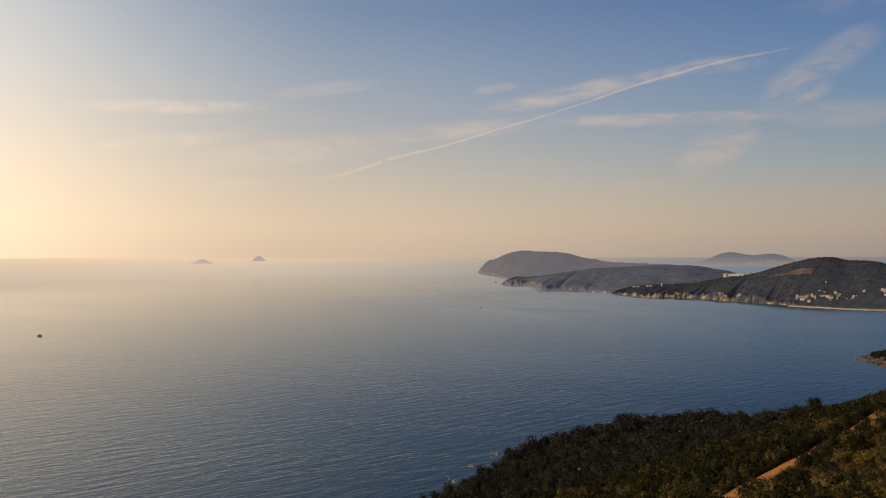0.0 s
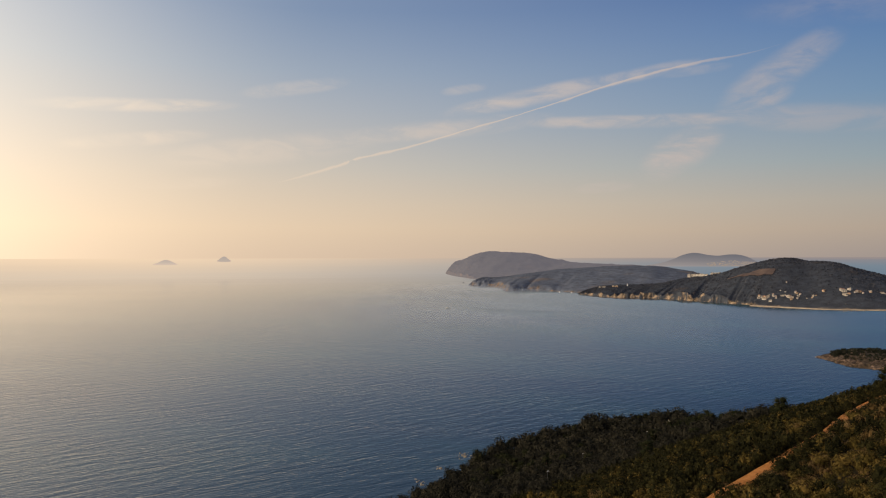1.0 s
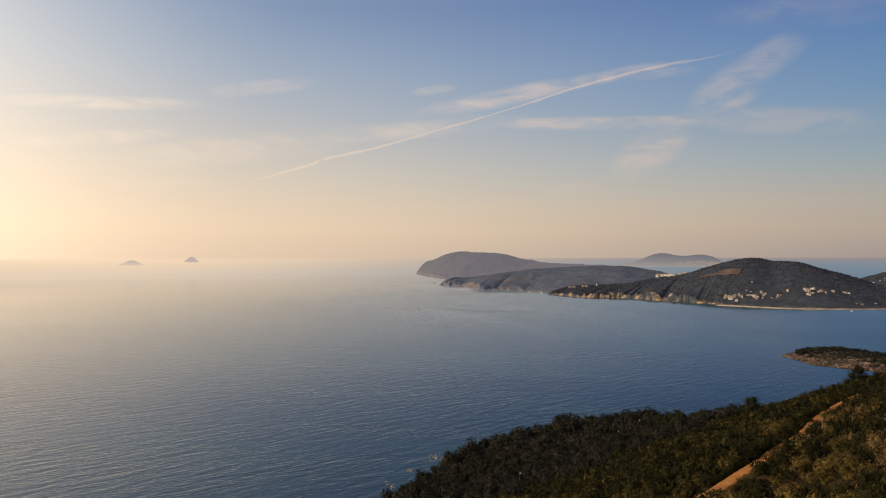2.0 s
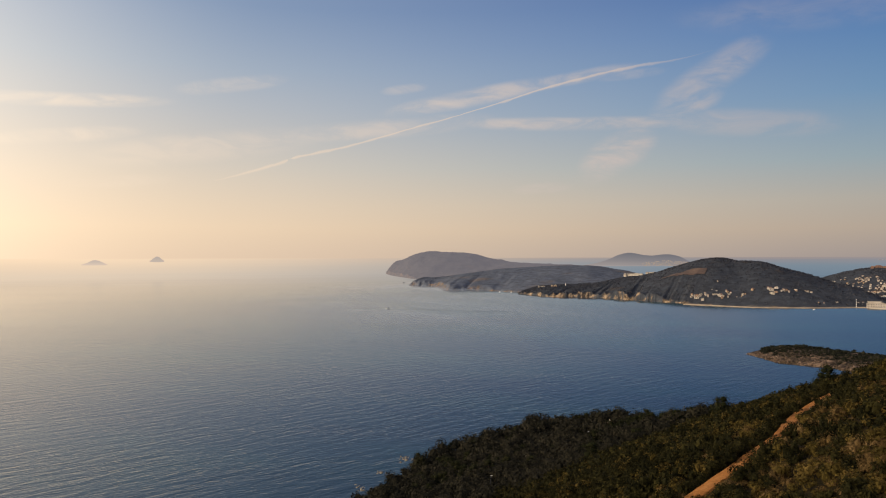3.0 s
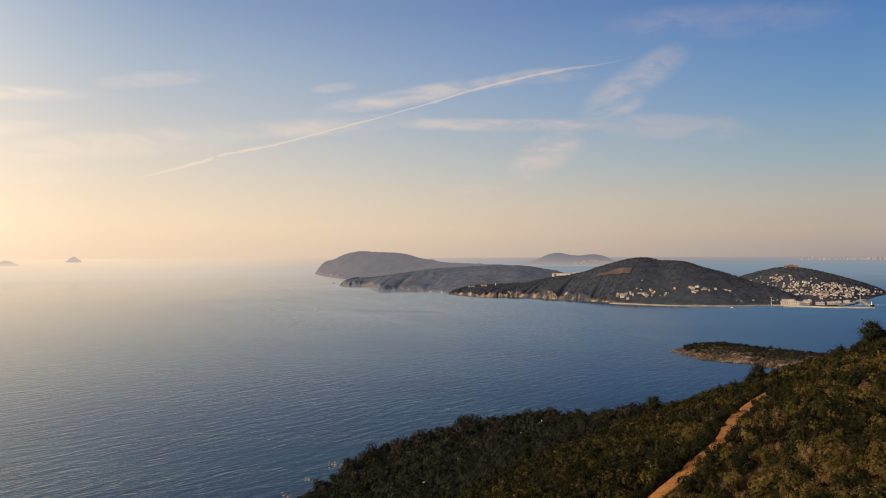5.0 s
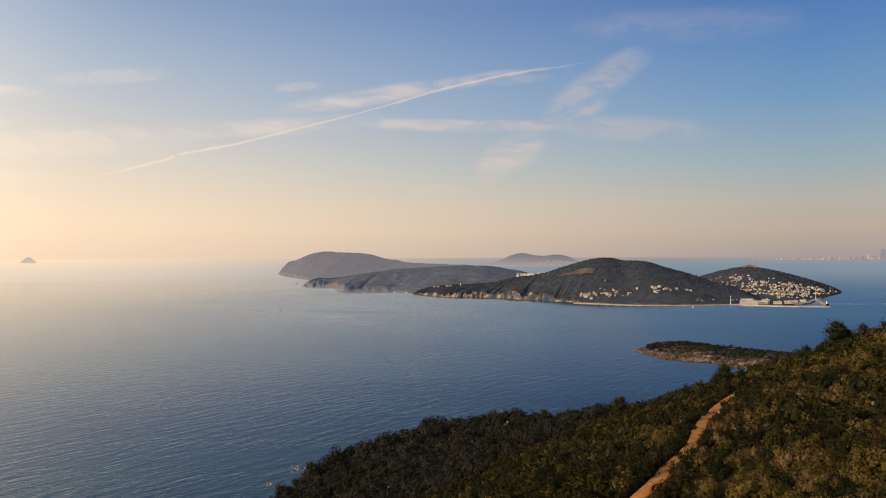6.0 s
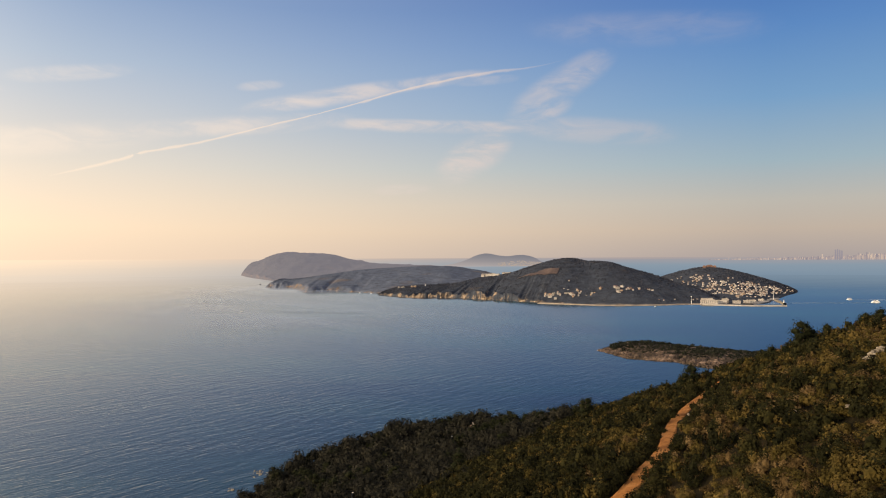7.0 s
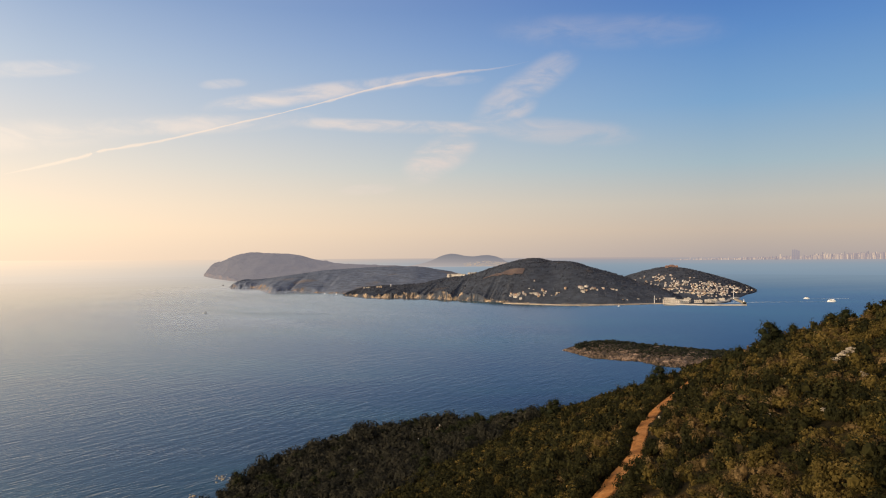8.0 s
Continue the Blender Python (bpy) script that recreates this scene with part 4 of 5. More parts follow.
# ---- woods of the islands ----
def groves():
    rng = np.random.default_rng(33)
    tiny = [bush_template(rng, 10, 0.42, 0.55, 1, 0) for _ in range(6)]

    def cover(loft, count, v0, v1, size, keep=None):
        u, v = rng.uniform(0.01, 0.99, count), v0 + (v1 - v0) * rng.uniform(0, 1, count) ** 0.8
        ok = np.ones(count, bool) if keep is None else keep(u, v)
        pts = loft.at(u[ok], v[ok])
        ok = pts[:, 2] > 2.0
        return pts[ok] - (0, 0, size * 0.45), rng.uniform(0.6, 1.3, ok.sum()) * size

    sets = [cover(MAIN_HILL, 10000, 0.025, 1.08, 2.8, lambda u, v: ~((u > 0.40) & (u < 0.525) & (v > 0.345 + 0.55 * (u - 0.40)) & (v < 0.385 + 0.15 * np.clip((u - 0.40) / 0.07, 0, 1)))), 
            cover(TOWN_HILL, 4000, 0.45, 1.08, 2.9), cover(TOWN_HILL, 1800, 0.03, 0.5, 2.8)]
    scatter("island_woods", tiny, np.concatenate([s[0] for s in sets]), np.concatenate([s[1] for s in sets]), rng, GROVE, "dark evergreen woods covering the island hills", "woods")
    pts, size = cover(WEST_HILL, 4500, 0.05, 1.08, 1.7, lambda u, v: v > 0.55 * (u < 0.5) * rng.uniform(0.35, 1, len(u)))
    scatter("island_woods", tiny, pts, size, rng, GROVE_WEST, "evergreen woods on the low western hill, paled by haze put in their colour", "woods")
    mid = [bush_template(rng, 26, 0.26, 0.95, 2, 0) for _ in range(6)]
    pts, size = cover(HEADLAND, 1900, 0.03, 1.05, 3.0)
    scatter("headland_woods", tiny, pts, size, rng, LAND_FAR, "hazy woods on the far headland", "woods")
    pts, size = cover(POINT, 3000, 0.2, 1.7, 1.35, lambda u, v: v > 0.28 + 0.26 * rng.uniform(0, 1, len(v)) ** 1.5 - 0.22 * (np.abs(u - 0.5) < 0.035))
    tall, big = cover(POINT, 300, 0.5, 1.5, 2.3)
    pts, size = np.concatenate([pts, tall + (0, 0, 0.8)]), np.concatenate([size, big])
    scatter("point_woods", mid, pts, size, rng, POINT_LEAF, "low dark pines on the rocky point", "woods")


groves()


# ---- houses ----
def house_kind(name, w, d, h, roof, wall, storeys, label, category="house", windows=True):
    """A house that stands on z = -2 to h, with its long front to -y: wall, roof and each window of the front and the west side."""
    thing = new(name)
    bm = bmesh.new()
    box(bm, 0, 0, -3, w, d, h + 3)
    bmesh.ops.bevel(bm, geom=[e for e in bm.edges if abs(e.verts[0].co.z - e.verts[1].co.z) > 1], offset=0.15, segments=1, affect="EDGES")
    part("wall", bm, wall, thing)
    bm = bmesh.new()
    if roof == "hip":
        over, ridge = 0.6, max(0.5, (w - d) / 2)
        base = [bm.verts.new(p) for p in ((-w / 2 - over, -d / 2 - over, h), (w / 2 + over, -d / 2 - over, h), (w / 2 + over, d / 2 + over, h), (-w / 2 - over, d / 2 + over, h))]
        top = [bm.verts.new((-ridge, 0, h + d * 0.3)), bm.verts.new((ridge, 0, h + d * 0.3))]
        bm.faces.new(base[::-1])
        bm.faces.new((base[0], base[1], top[1], top[0])), bm.faces.new((base[1], base[2], top[1])), bm.faces.new((base[2], base[3], top[0], top[1])), bm.faces.new((base[3], base[0], top[0]))
        part("roof", bm, ROOF, thing, "red clay-tiled hip roof")
    else:
        for x, y, ww, dd in ((0, -d / 2 + 0.2, w, 0.4), (0, d / 2 - 0.2, w, 0.4), (-w / 2 + 0.2, 0, 0.4, d - 0.8), (w / 2 - 0.2, 0, 0.4, d - 0.8)):
            box(bm, x, y, h + 0.01, ww, dd, 0.8)
        box(bm, w * 0.2, 0, h + 0.01, w * 0.25, d * 0.3, 2.2)
        part("roof", bm, CONCRETE, thing, "flat roof with a parapet")
    if windows:
        pane = bpy.data.meshes.new("window")
        bm = bmesh.new()
        box(bm, 0, 0, 0, 1.4, 0.16, 1.3)
        bm.to_mesh(pane), bm.free()
        pane.materials.append(GLASS)
        n, m = max(2, int(w / 4.0)), max(1, int(d / 4.0))
        for s in range(storeys):
            z = h * (s + 0.35) / storeys
            for q in range(n):
                ob = new("window", pane)
                ob.parent, ob.location = thing, ((q + 0.5) / n * w - w / 2, -d / 2 - 0.02, z)
            for q in range(m):
                ob = new("window", pane)
                ob.parent, ob.location, ob.rotation_euler = thing, (-w / 2 - 0.02, (q + 0.5) / m * d - d / 2, z), (0, 0, math.pi / 2)
    return tagged(thing, label, category)


def put_thing(thing, x, y, z, turn, used):
    """The first time the thing itself is set down, then copies of it."""
    m = pose(x, y, z, 0, 0, turn)
    if thing.name in used:
        return copy_thing(thing, m)
    used.add(thing.name)
    size = tuple(thing.scale)
    thing.matrix_basis = m
    thing.scale = size
    return thing


def town():
    rng = np.random.default_rng(44)
    kinds = [
        house_kind("house", 8, 6.5, 5, "hip", WALL, 2, "white plastered house with a red tiled roof"),
        house_kind("house", 6.5, 6, 7, "hip", WALL, 3, "narrow white three-storey house with a red tiled roof"),
        house_kind("house", 10, 6.5, 4.2, "flat", WALL, 2, "low white house with a flat roof"),
        house_kind("house", 7.5, 6.5, 5.5, "hip", WALL_WARM, 2, "ochre plastered house with a red tiled roof"),
        house_kind("house", 11, 7.5, 8, "flat", WALL_WARM, 3, "tan apartment house with a flat roof"),
        house_kind("house", 13, 8, 9.5, "flat", WALL, 4, "tall white apartment house with a flat roof"),
    ]
    for k in kinds:
        tagged(k, group="houses of the town")
        k.scale = (0.55, 0.55, 0.55)
    used = set()

    def settle(loft, u, v, k, size=1.0):
        x, y, z = loft.at(np.array([u]), np.array([v]))[0]
        made = put_thing(kinds[k], float(x), float(y), float(z) - 0.2, rng.uniform(-65, 0), used)
        made.scale = [0.40 * size * rng.uniform(0.75, 1.35) for _ in range(3)]

    # quarters of the town: along the shore, up the slope, houses, spread of both, size
    for u, v, count, du, dv, size in ((0.19, 0.79, 10, 0.03, 0.02, 1.0), (0.24, 0.66, 15, 0.03, 0.03, 1.0), (0.11, 0.565, 12, 0.03, 0.015, 1.5), (0.27, 0.60, 18, 0.04, 0.04, 0.9), (0.19, 0.375, 12, 0.035, 0.02, 1.5), (0.29, 0.45, 22, 0.05, 0.05, 1.0),
                                      (0.26, 0.29, 20, 0.05, 0.04, 1.0), (0.36, 0.35, 26, 0.05, 0.06, 0.95), (0.28, 0.20, 14, 0.04, 0.02, 1.2), (0.38, 0.20, 18, 0.06, 0.05, 1.0), (0.49, 0.35, 18, 0.05, 0.03, 0.95), (0.58, 0.36, 14, 0.04, 0.03, 0.95),
                                      (0.64, 0.31, 12, 0.03, 0.03, 0.9), (0.55, 0.20, 16, 0.05, 0.04, 0.9), (0.73, 0.33, 10, 0.03, 0.04, 0.9), (0.77, 0.21, 14, 0.05, 0.06, 0.8), (0.88, 0.3, 10, 0.04, 0.12, 0.7)):
        for _ in range(int(0.86 * count)):
            settle(TOWN_HILL, min(0.98, max(0.03, rng.normal(u, du))), max(0.03, rng.normal(v, dv)), int(rng.choice(6, p=(0.32, 0.18, 0.2, 0.1, 0.08, 0.12))), size)
    # villas over the beach of the wooded hill
    for u, v, count, du, dv, size in ((0.53, 0.06, 7, 0.008, 0.02, 1.6), (0.55, 0.10, 5, 0.006, 0.012, 1.4), (0.58, 0.11, 6, 0.008, 0.012, 1.3), (0.597, 0.16, 3, 0.004, 0.01, 1.3), (0.619, 0.13, 4, 0.006, 0.02, 0.9), (0.634, 0.20, 1, 0.001, 0.005, 2.2),
                                      (0.661, 0.21, 3, 0.004, 0.01, 2.0), (0.666, 0.15, 3, 0.004, 0.02, 1.4), (0.687, 0.20, 4, 0.006, 0.01, 1.5), (0.707, 0.23, 2, 0.004, 0.01, 1.2), (0.724, 0.25, 3, 0.006, 0.01, 1.0), (0.564, 0.166, 2, 0.004, 0.005, 0.9), (0.571, 0.30, 1, 0.002, 0.004, 0.9), (0.74, 0.05, 4, 0.03, 0.02, 0.8)):
        for _ in range(int(1.35 * count)):
            settle(MAIN_HILL, rng.normal(u, du), max(0.02, rng.normal(v, dv)), int(rng.choice((0, 1, 2, 2, 3))), size)
    # the close-packed lanes between them
    walls, roofs = bmesh.new(), bmesh.new()
    for u, v, count, du, dv in ((0.25, 0.63, 18, 0.05, 0.06), (0.30, 0.42, 36, 0.07, 0.07), (0.36, 0.27, 44, 0.08, 0.05), (0.52, 0.30, 26, 0.08, 0.05), (0.55, 0.16, 24, 0.08, 0.04), (0.76, 0.22, 16, 0.07, 0.06)):
        for _ in range(count):
            x, y, z = TOWN_HILL.at(np.array([np.clip(rng.normal(u, du), 0.03, 0.97)]), np.array([max(0.03, rng.normal(v, dv))]))[0]
            w, d, h, turn = rng.uniform(2.6, 5.0), rng.uniform(2.4, 3.6), rng.uniform(1.8, 4.0), -rng.uniform(0, 1.1)
            box(walls, x, y, z - 1.5, w, d, h + 1.5, turn)
            box(roofs, x, y, z + h + 0.01, w * 1.08, d * 1.08, rng.uniform(0.3, 1.0), turn, rng.uniform(0.3, 0.95))
    tagged(part("lane_houses", walls, WALL), "small pale houses crowded along the town lanes", "houses", kind="stuff")
    tagged(part("lane_roofs", roofs, ROOF), "weathered red roofs crowded along the town lanes", "roofs", kind="stuff")


town()


def long_building(name, x, y, z, w, d, h, turn, wall, label, wings=2, roof="hip"):
    """A long institution: main block, end wings, tiled roofs and each window."""
    thing = house_kind(name, w, d, h, roof, wall, 3, label, "building")
    for k in range(wings):
        sx = (-1 if k == 0 else 1) * (w / 2 + d * 0.35)
        bm = bmesh.new()
        box(bm, sx, -d * 0.2, -3, d * 0.75, d * 1.4, h * 0.86 + 3)
        part("wing", bm, wall, thing)
        bm = bmesh.new()
        box(bm, sx, -d * 0.2, h * 0.86 + 0.01, d * 0.85, d * 1.5, 2.6, 0, 0.4)
        part("wing_roof", bm, ROOF if roof == "hip" else CONCRETE, thing)
    thing.matrix_basis = pose(x, y, z, 0, 0, turn)
    return thing


long_building("barracks", 802, 2038, 46, 40, 10, 7, -35, WALL, "long pale barracks building on the saddle between the hills", 2, "flat")
long_building("barracks", 850, 2019, 50, 22, 10, 7, -35, WALL, "pale barracks annex beside the main block", 2, "flat")
long_building("hilltop_school", 1492, 1948, 63.5, 22, 12, 9, -38, RED_PLASTER, "reddish school building on the wooded hilltop")
long_building("villa", 524, 2002, 18.6, 15, 5, 2.2, -20, WALL, "low pale building on the cliff top", 1, "flat")
long_building("villa", 555, 1987, 20.4, 11, 5, 3.2, -25, WALL_WARM, "tan building on the cliff top", 1, "flat")


def slab(name, line, half, top, mat, label, category, base=-3.0, kind="structure"):
    """A straight-sided strip of masonry or sand along a line."""
    pts = spline(line, np.linspace(0, 1, 14 * len(line)))
    way = np.gradient(pts, axis=0)
    way /= np.maximum(np.linalg.norm(way, axis=1, keepdims=True), 1e-6)
    side = np.stack([way[:, 1], -way[:, 0]], 1)
    rough = 0.15 * fbm(pts[:, 0], pts[:, 1], 0.06, 3, 2.5)
    prof = [(-1.12, base), (-1.0, top * 0.9), (-0.9, top), (0.9, top), (1.0, top * 0.9), (1.12, base)]
    verts = [(*(pts[i] + side[i] * k * half * (1 + rough[i])), z + (rough[i] if z > 0 else 0)) for i in range(len(pts)) for k, z in prof]
    return tagged(new(name, mesh_of(name, verts, grid_faces(len(pts), 6)[:, ::-1], mat)), label, category, kind=kind)


slab("beach", [(700, 1500), (720, 1478), (785, 1393), (845, 1366), (900, 1350), (981, 1350), (1010, 1335)], 7.0, 1.6, SAND, "narrow tan beach below the wooded hill", "beach")
slab("quay", [(1000, 1330), (1020, 1298), (1054, 1262), (1094, 1243), (1120, 1232)], 8.0, 2.2, CONCRETE, "grey concrete quay along the harbour", "quay")
slab("quay", [(1085, 1300), (1150, 1335), (1215, 1395), (1290, 1450)], 12.0, 2.6, CONCRETE, "broad harbour front below the town", "quay")
slab("breakwater", [(1245, 1400), (1200, 1336), (1153, 1270)], 3.5, 3.4, STONE, "pale stone breakwater with a beacon", "breakwater")


def harbour():
    """The large white harbour building, sheds, masts and the beacon."""
    hall = house_kind("harbour_hall", 34, 16, 6.5, "flat", WALL, 2, "large white harbour building by the quay", "building")
    bm = bmesh.new()
    box(bm, -4, 2, 7.32, 22, 10, 3)
    part("upper_floor", bm, WALL, hall)
    bm = bmesh.new()
    box(bm, -4, 2, 10.33, 24, 11, 0.6)
    part("canopy", bm, CONCRETE, hall)
    hall.matrix_basis = pose(1014, 1332, 2.4, 0, 0, -30)
    for x, y, w, d, h, turn in ((1044, 1330, 20, 12, 5.5, -30), (1063, 1342, 13, 10, 7.5, -24), (1074, 1320, 16, 9, 4, -34), (1092, 1312, 11, 8, 5, -20), (1106, 1316, 9, 7, 3.5, -38), (1120, 1326, 14, 8, 4.5, -34), (1165, 1352, 12, 8, 4, -34)):
        shed = house_kind("harbour_shed", w, d, h, "flat", WALL, 1, "low white shed on the harbour front", "shed")
        shed.matrix_basis = pose(x, y, 2.6, 0, 0, turn)
    for x, y, tall, z in ((1153, 1272, 6, 3.2), (1236, 1394, 24, 2.4), (985, 1352, 15, 1.0), (594, 2013, 7, 21.5)):
        bm = bmesh.new()
        bmesh.ops.create_cone(bm, cap_ends=True, segments=8, radius1=0.9 if tall < 10 else 0.45, radius2=0.6 if tall < 10 else 0.2, depth=tall, matrix=Matrix.Translation((0, 0, tall / 2)))
        mast = new("light_tower" if z > 20 else "beacon" if tall < 10 else "mast")
        part("shaft", bm, PAINT, mast)
        bm = bmesh.new()
        bmesh.ops.create_uvsphere(bm, u_segments=8, v_segments=6, radius=0.8, matrix=Matrix.Translation((0, 0, tall + 0.5)))
        part("cap", bm, ROOF if tall < 10 else PAINT, mast)
        mast.matrix_basis = pose(x, y, z)
        tagged(mast, "small white light tower on the cliff top" if z > 20 else "small white harbour beacon at the end of the breakwater" if tall < 10 else "tall pale mast beside the shore", "beacon" if tall < 10 else "mast")


harbour()


# ---- ships ----
def hull_mesh(length, beam, high):
    """A ship's hull: pointed bow at +x, rounded stern, sheer rising forward."""
    bm, rings = bmesh.new(), []
    for i in range(11):
        u = i / 10
        w = beam / 2 * min(1.0, (u / 0.12) ** 0.5 * 0.85 + 0.15 if u < 0.12 else 1.0) * (1 if u < 0.62 else max(0.03, 1 - ((u - 0.62) / 0.38) ** 1.8))
        top = high * (1 + 0.35 * max(0, u - 0.6) ** 1.5 * 2)
        x = (u - 0.5) * length
        rings.append([bm.verts.new((x, s * w * k, z)) for s, k, z in ((1, 1, top), (1, 0.94, high * 0.3), (1, 0.6, -high * 0.4), (-1, 0.6, -high * 0.4), (-1, 0.94, high * 0.3), (-1, 1, top))])
    for a, b in zip(rings, rings[1:]):
        for q in range(6):
            bm.faces.new((a[q], a[(q + 1) % 6], b[(q + 1) % 6], b[q]))
    bm.faces.new(rings[0]), bm.faces.new(rings[-1][::-1])
    bmesh.ops.recalc_face_normals(bm, faces=bm.faces[:])
    return bm


def ferry(x, y, turn, length, label):
    thing = new("ferry")
    part("hull", hull_mesh(length, length * 0.22, 2.4 * length / 32), PAINT, thing)
    for k, (ln, wd, z, h, off) in enumerate(((0.80, 0.20, 2.45, 2.5, -0.02), (0.62, 0.17, 4.96, 2.4, -0.03), (0.14, 0.13, 7.4, 2.2, 0.14))):
        bm = bmesh.new()
        box(bm, off * length, 0, z * length / 32, ln * length, wd * length, h * length / 32, 0, 0.97)
        deck = part("deck" if k < 2 else "wheelhouse", bm, PAINT, thing)
        if k < 2:
            for s in (-1, 1):
                bm = bmesh.new()
                box(bm, off * length, s * (wd * length / 2), (z + h * 0.4) * length / 32, ln * length * 0.92, 0.2, h * 0.35 * length / 32)
                part("window_band", bm, GLASS, deck)
    bm = bmesh.new()
    bmesh.ops.create_cone(bm, cap_ends=True, segments=10, radius1=0.9, radius2=0.65, depth=2.4, matrix=Matrix.Translation((-0.1 * length, 0, 8.3 * length / 32)))
    part("funnel", bm, WALL_WARM, thing)
    thing.matrix_basis = pose(x, y, -0.3, 0, 0, turn)
    return tagged(thing, label, "ferry", "ferries in the strait")


def small_boat(x, y, turn, length, mat, label):
    thing = new("boat")
    part("hull", hull_mesh(length, length * 0.32, length * 0.13), mat, thing)
    bm = bmesh.new()
    box(bm, -0.08 * length, 0, length * 0.12, length * 0.36, length * 0.22, length * 0.16, 0, 0.85)
    cabin = part("cabin", bm, mat, thing)
    bm = bmesh.new()
    box(bm, -0.08 * length, 0, length * 0.281, length * 0.38, length * 0.22, length * 0.02)
    part("roof", bm, DARK_PAINT, cabin)
    bm = bmesh.new()
    box(bm, 0.16 * length, 0, length * 0.12, length * 0.015, length * 0.015, length * 0.36)
    part("mast", bm, DARK_PAINT, thing)
    thing.matrix_basis = pose(x, y, -0.1, 0, 0, turn)
    return tagged(thing, label, "boat")


def wake(x, y, turn, length, wide):
    """Foam that a ship leaves, thinning out behind it."""
    rng = np.random.default_rng(int(length))
    bm = bmesh.new()
    c, s = math.cos(radians(turn)), math.sin(radians(turn))
    for _ in range(int(length * 2.2)):
        u = rng.uniform() ** 1.5
        px, py = -u * length, rng.normal(0, 1) * wide * (0.4 + u)
        k = rng.uniform(0.8, 2.4) * (1.1 - 0.8 * u)
        box(bm, x + c * px - s * py, y + s * px + c * py, 0.02, k * 5, k * 0.8, 0.06, radians(turn))
    return tagged(part("wake", bm, FOAM), "broken white foam behind a moving boat", "wake", kind="stuff")


ferry(1412, 1352, 160, 14, "white ferry with two decks crossing the strait")
ferry(1372, 1246, -20, 20, "white double-decked ferry leaving a wake")
wake(1362, 1250, -20, 230, 1.3)
wake(1422, 1348, 160, 90, 1.2)
small_boat(-520, 955, 175, 7.0, DARK_PAINT, "small dark motor boat on the open water")
small_boat(73, 1470, 10, 9.0, PAINT, "small white motor boat trailing a faint wake")
wake(69, 1469, 10, 70, 1.0)
small_boat(211, 2960, 60, 12.0, DARK_PAINT, "dark fishing boat off the headland")
small_boat(430, 2120, 40, 10.0, PAINT, "white boat moored in the cove")
small_boat(455, 2085, 80, 10.0, PAINT, "white yacht moored in the cove")
small_boat(868, 1310, 20, 7.0, PAINT, "little white boat off the beach")


# ---- rocks, field and small things of the near hill ----
def stone_mesh(rng, flat=0.7, mat=None):
    bm = bmesh.new()
    bmesh.ops.create_icosphere(bm, subdivisions=1, radius=1.0)
    for v in bm.verts:
        v.co *= rng.uniform(0.7, 1.2)
        v.co.z *= flat
    me = bpy.data.meshes.new("stone")
    bm.to_mesh(me), bm.free()
    me.materials.append(mat or STONE)
    return me


RED_ROCK = material("red_rock", ((0.026, 0.018, 0.014), (0.074, 0.050, 0.036), (0.17, 0.118, 0.086)), 0.35, bump=0.2, bump_scale=2)


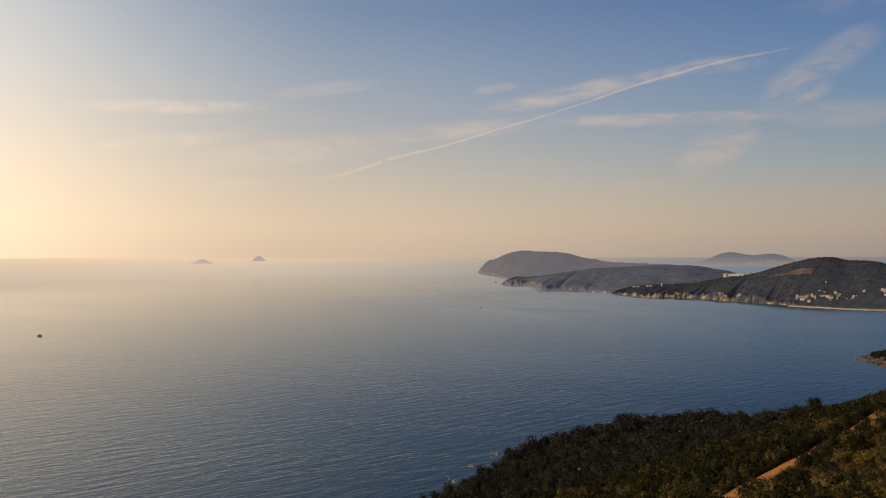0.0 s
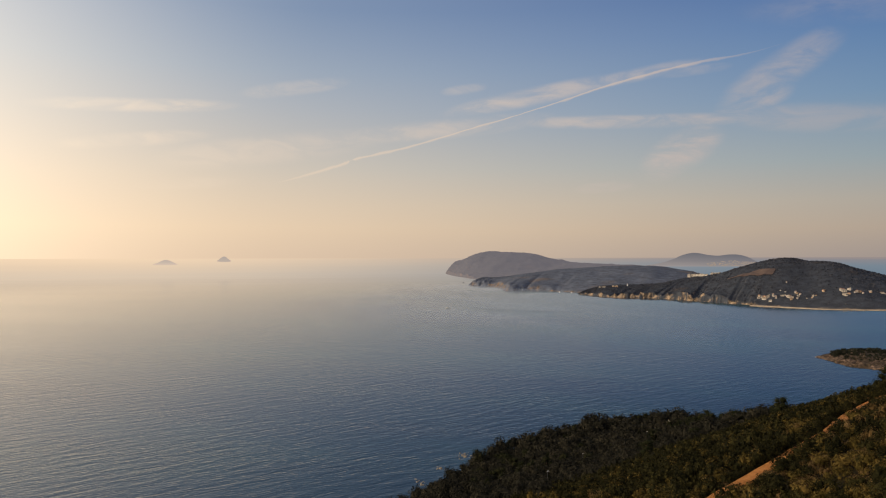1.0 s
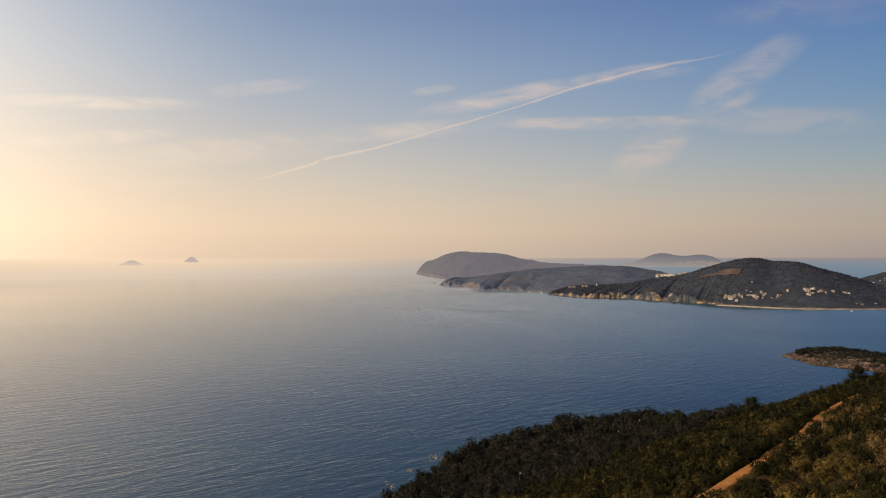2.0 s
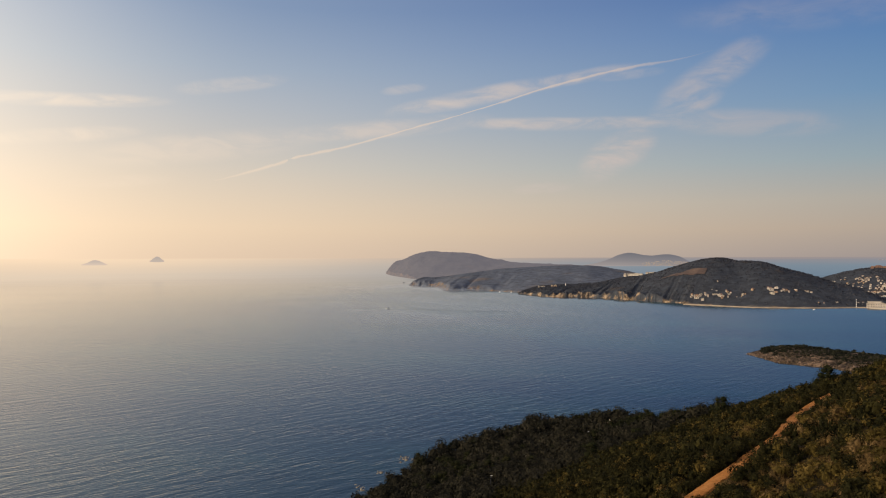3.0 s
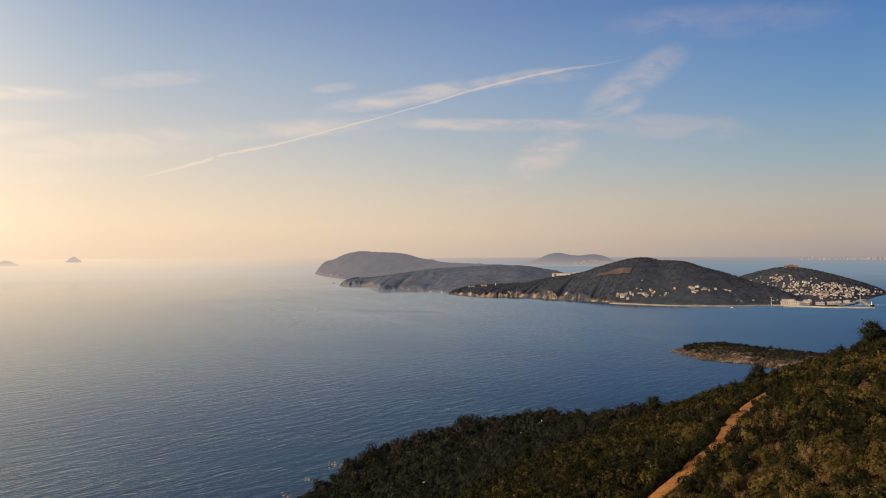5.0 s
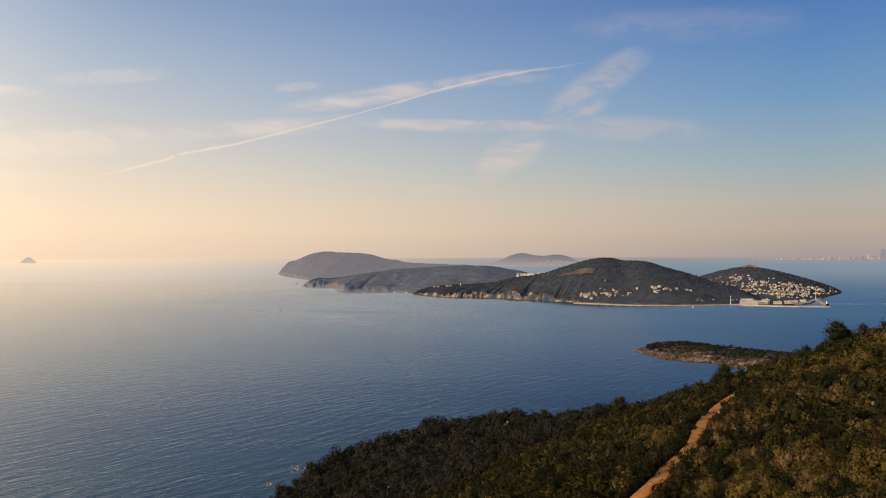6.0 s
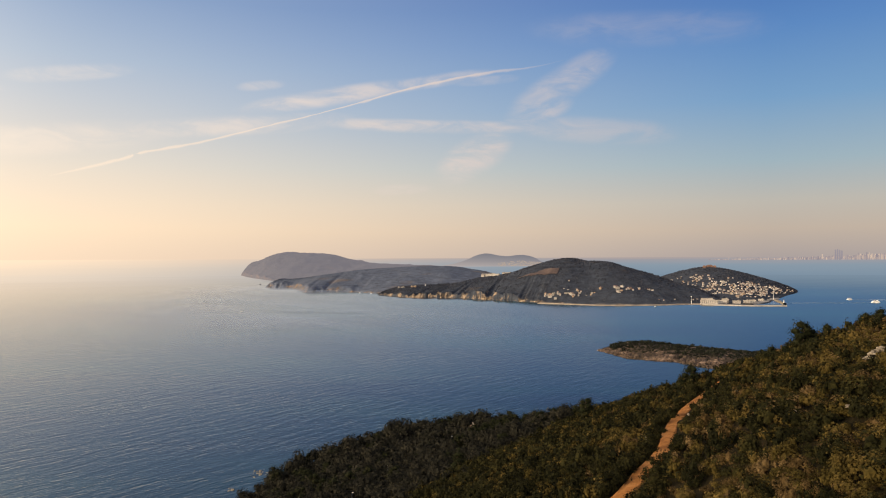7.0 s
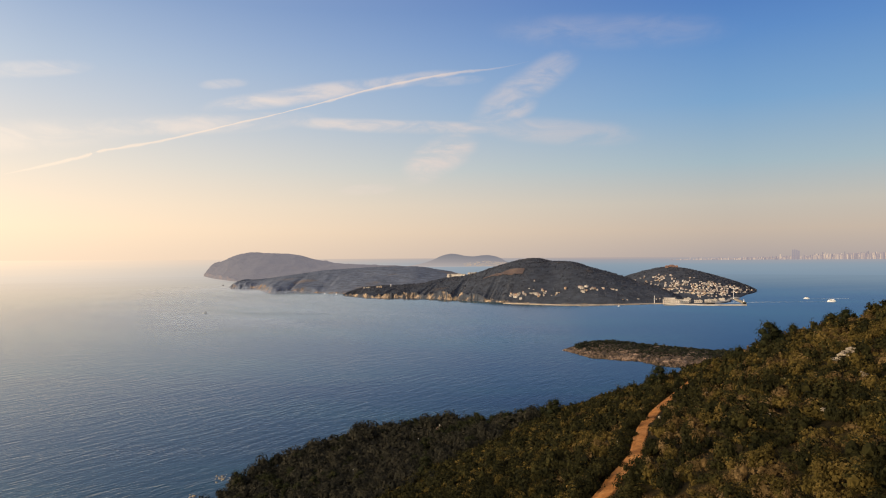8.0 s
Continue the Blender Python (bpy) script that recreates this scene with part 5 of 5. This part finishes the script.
def rocks():
    rng = np.random.default_rng(55)
    shapes = [stone_mesh(rng) for _ in range(6)]

    red = [stone_mesh(rng, 0.8, RED_ROCK) for _ in range(6)]

    def heap(name, label, spots, category, shapes=shapes):
        thing = new(name)
        thing.location = spots[0][:3]
        for x, y, z, r in spots:
            ob = new("stone", shapes[int(rng.integers(0, 6))])
            ob.parent = thing
            ob.location = Vector((x, y, z)) - thing.location
            ob.rotation_euler, ob.scale = (rng.uniform(-0.4, 0.4), rng.uniform(-0.4, 0.4), rng.uniform(0, 6)), (r * rng.uniform(0.8, 1.5), r * rng.uniform(0.7, 1.2), r * rng.uniform(0.5, 1.0))
        return tagged(thing, label, category)

    def ground_at(x, y):
        return float(hill_height(np.array([x]), np.array([y]))[0])

    spots = [(82.8 + rng.normal(0, 0.95), 93.5 + rng.normal(0, 0.85), 0, rng.uniform(0.15, 0.34)) for _ in range(64)]
    heap("stone_pile", "pile of pale broken stones among the scrub", [(x, y, ground_at(x, y) + 0.2 + 0.8 * math.exp(-((x - 82.8) ** 2 + (y - 93.5) ** 2) / 1.5), r) for x, y, _, r in spots], "stones")
    for x, y, r in ((69.2, 80, 0.5), (74, 95, 0.3), (59.2, 76, 0.28), (59.8, 83.2, 0.25), (76, 111.7, 0.35), (67.0, 110.6, 0.28), (57.4, 106.4, 0.3), (109, 202, 0.5)):
        heap("boulder", "single pale boulder among the scrub", [(x, y, ground_at(x, y) + 0.9, r), (x + r, y + 0.3, ground_at(x, y) + 0.7, r * 0.7)], "boulder")
    for cx, cy, count, span in ((27, 378, 34, 4.5), (4, 335, 22, 3.5), (14, 357, 12, 3.0)):
        heap("shore_rocks", "pale weathered rocks at the water's edge", [(cx + rng.normal(0, 1) * span * 0.35, cy + rng.normal(0, 1) * span * 0.8, rng.uniform(-0.35, -0.05), rng.uniform(0.35, 0.9)) for _ in range(count)], "rocks")
    tip = []
    for _ in range(300):
        u, v = rng.uniform(0.0, 0.86), 0.36 * rng.uniform() ** 1.3
        if abs(u - 0.5) < 0.03 and v > 0.1:
            continue
        x, y, z = POINT.at(np.array([u]), np.array([v]))[0]
        tip.append((x, y, max(z, -0.1) + rng.uniform(-0.4, 0.2), 0.5 + 2.2 * rng.uniform() ** 1.8))
    heap("boulder", "pale boulder washed by the sea at the tip of the point", [(404.5, 728, 0.2, 0.9), (405.6, 729.5, 0.1, 0.7)], "boulder")
    heap("sea_rocks", "small dark rocks standing out of the bay", [(333, 520, 0.0, 0.6), (341, 514, 0.0, 0.7), (336, 518, 0.0, 0.35)], "rocks", red)
    heap("point_rocks", "broken reddish rocks along the foot of the point", tip, "rocks", red)


rocks()


def field():
    """The bare brown field on the flank of the wooded hill."""
    us, vs = np.linspace(0.405, 0.525, 60)[:, None], np.linspace(0, 1, 26)[None]
    lower = 0.355 + 0.55 * (us - 0.405) + 0.012 * fbm(us * 400, us * 0, 0.3, 3, 9.0)
    upper = 0.375 + 0.15 * np.clip((us - 0.405) / 0.07, 0, 1) + 0.012 * fbm(us * 400, us * 0, 0.3, 3, 5.0)
    grid = MAIN_HILL.at(us + 0 * vs, lower + (upper - lower) * vs) + (0, 0, 1.5)
    tagged(new("field", mesh_of("field", grid.reshape(-1, 3), grid_faces(60, 26)[:, ::-1], FIELD, True)), "bare brown field on the flank of the hill", "field", kind="structure")


FIELD = material("dry_field", ((0.062, 0.043, 0.038), (0.092, 0.062, 0.050), (0.125, 0.085, 0.065)), 0.03, fine=0.4)
field()


def cottage():
    """A cottage in the wood: only its tiled roof and chimney show."""
    house = house_kind("cottage", 7, 5.5, 3.2, "hip", WALL, 1, "cottage with a red tiled roof hidden among the trees", "house")
    bm = bmesh.new()
    box(bm, -2, 0.4, 3.6, 0.8, 0.8, 2.0)
    part("chimney", bm, WALL, house, "white chimney")
    house.matrix_basis = pose(109, 309, float(hill_height(np.array([109.0]), np.array([309.0]))[0]) + 1.8, 0, 0, -25) @ Matrix.Diagonal((0.62, 0.62, 0.62, 1))


cottage()


def lamp_post(x, y, tall):
    post = new("lamp_post")
    bm = bmesh.new()
    bmesh.ops.create_cone(bm, cap_ends=True, segments=8, radius1=0.06, radius2=0.035, depth=tall, matrix=Matrix.Translation((0, 0, tall / 2)))
    part("pole", bm, DARK_PAINT, post)
    bm = bmesh.new()
    box(bm, 0.2, 0, tall, 0.5, 0.14, 0.1)
    part("lamp_head", bm, PAINT, post)
    post.matrix_basis = pose(x, y, float(hill_height(np.array([x]), np.array([y]))[0]))
    tagged(post, "slim street lamp standing in the woodland", "street lamp")


for x, y, tall in ((37.0, 204.0, 4.2), (60.7, 264.4, 5.0), (93.0, 293.0, 5.0)):
    lamp_post(x, y, tall)
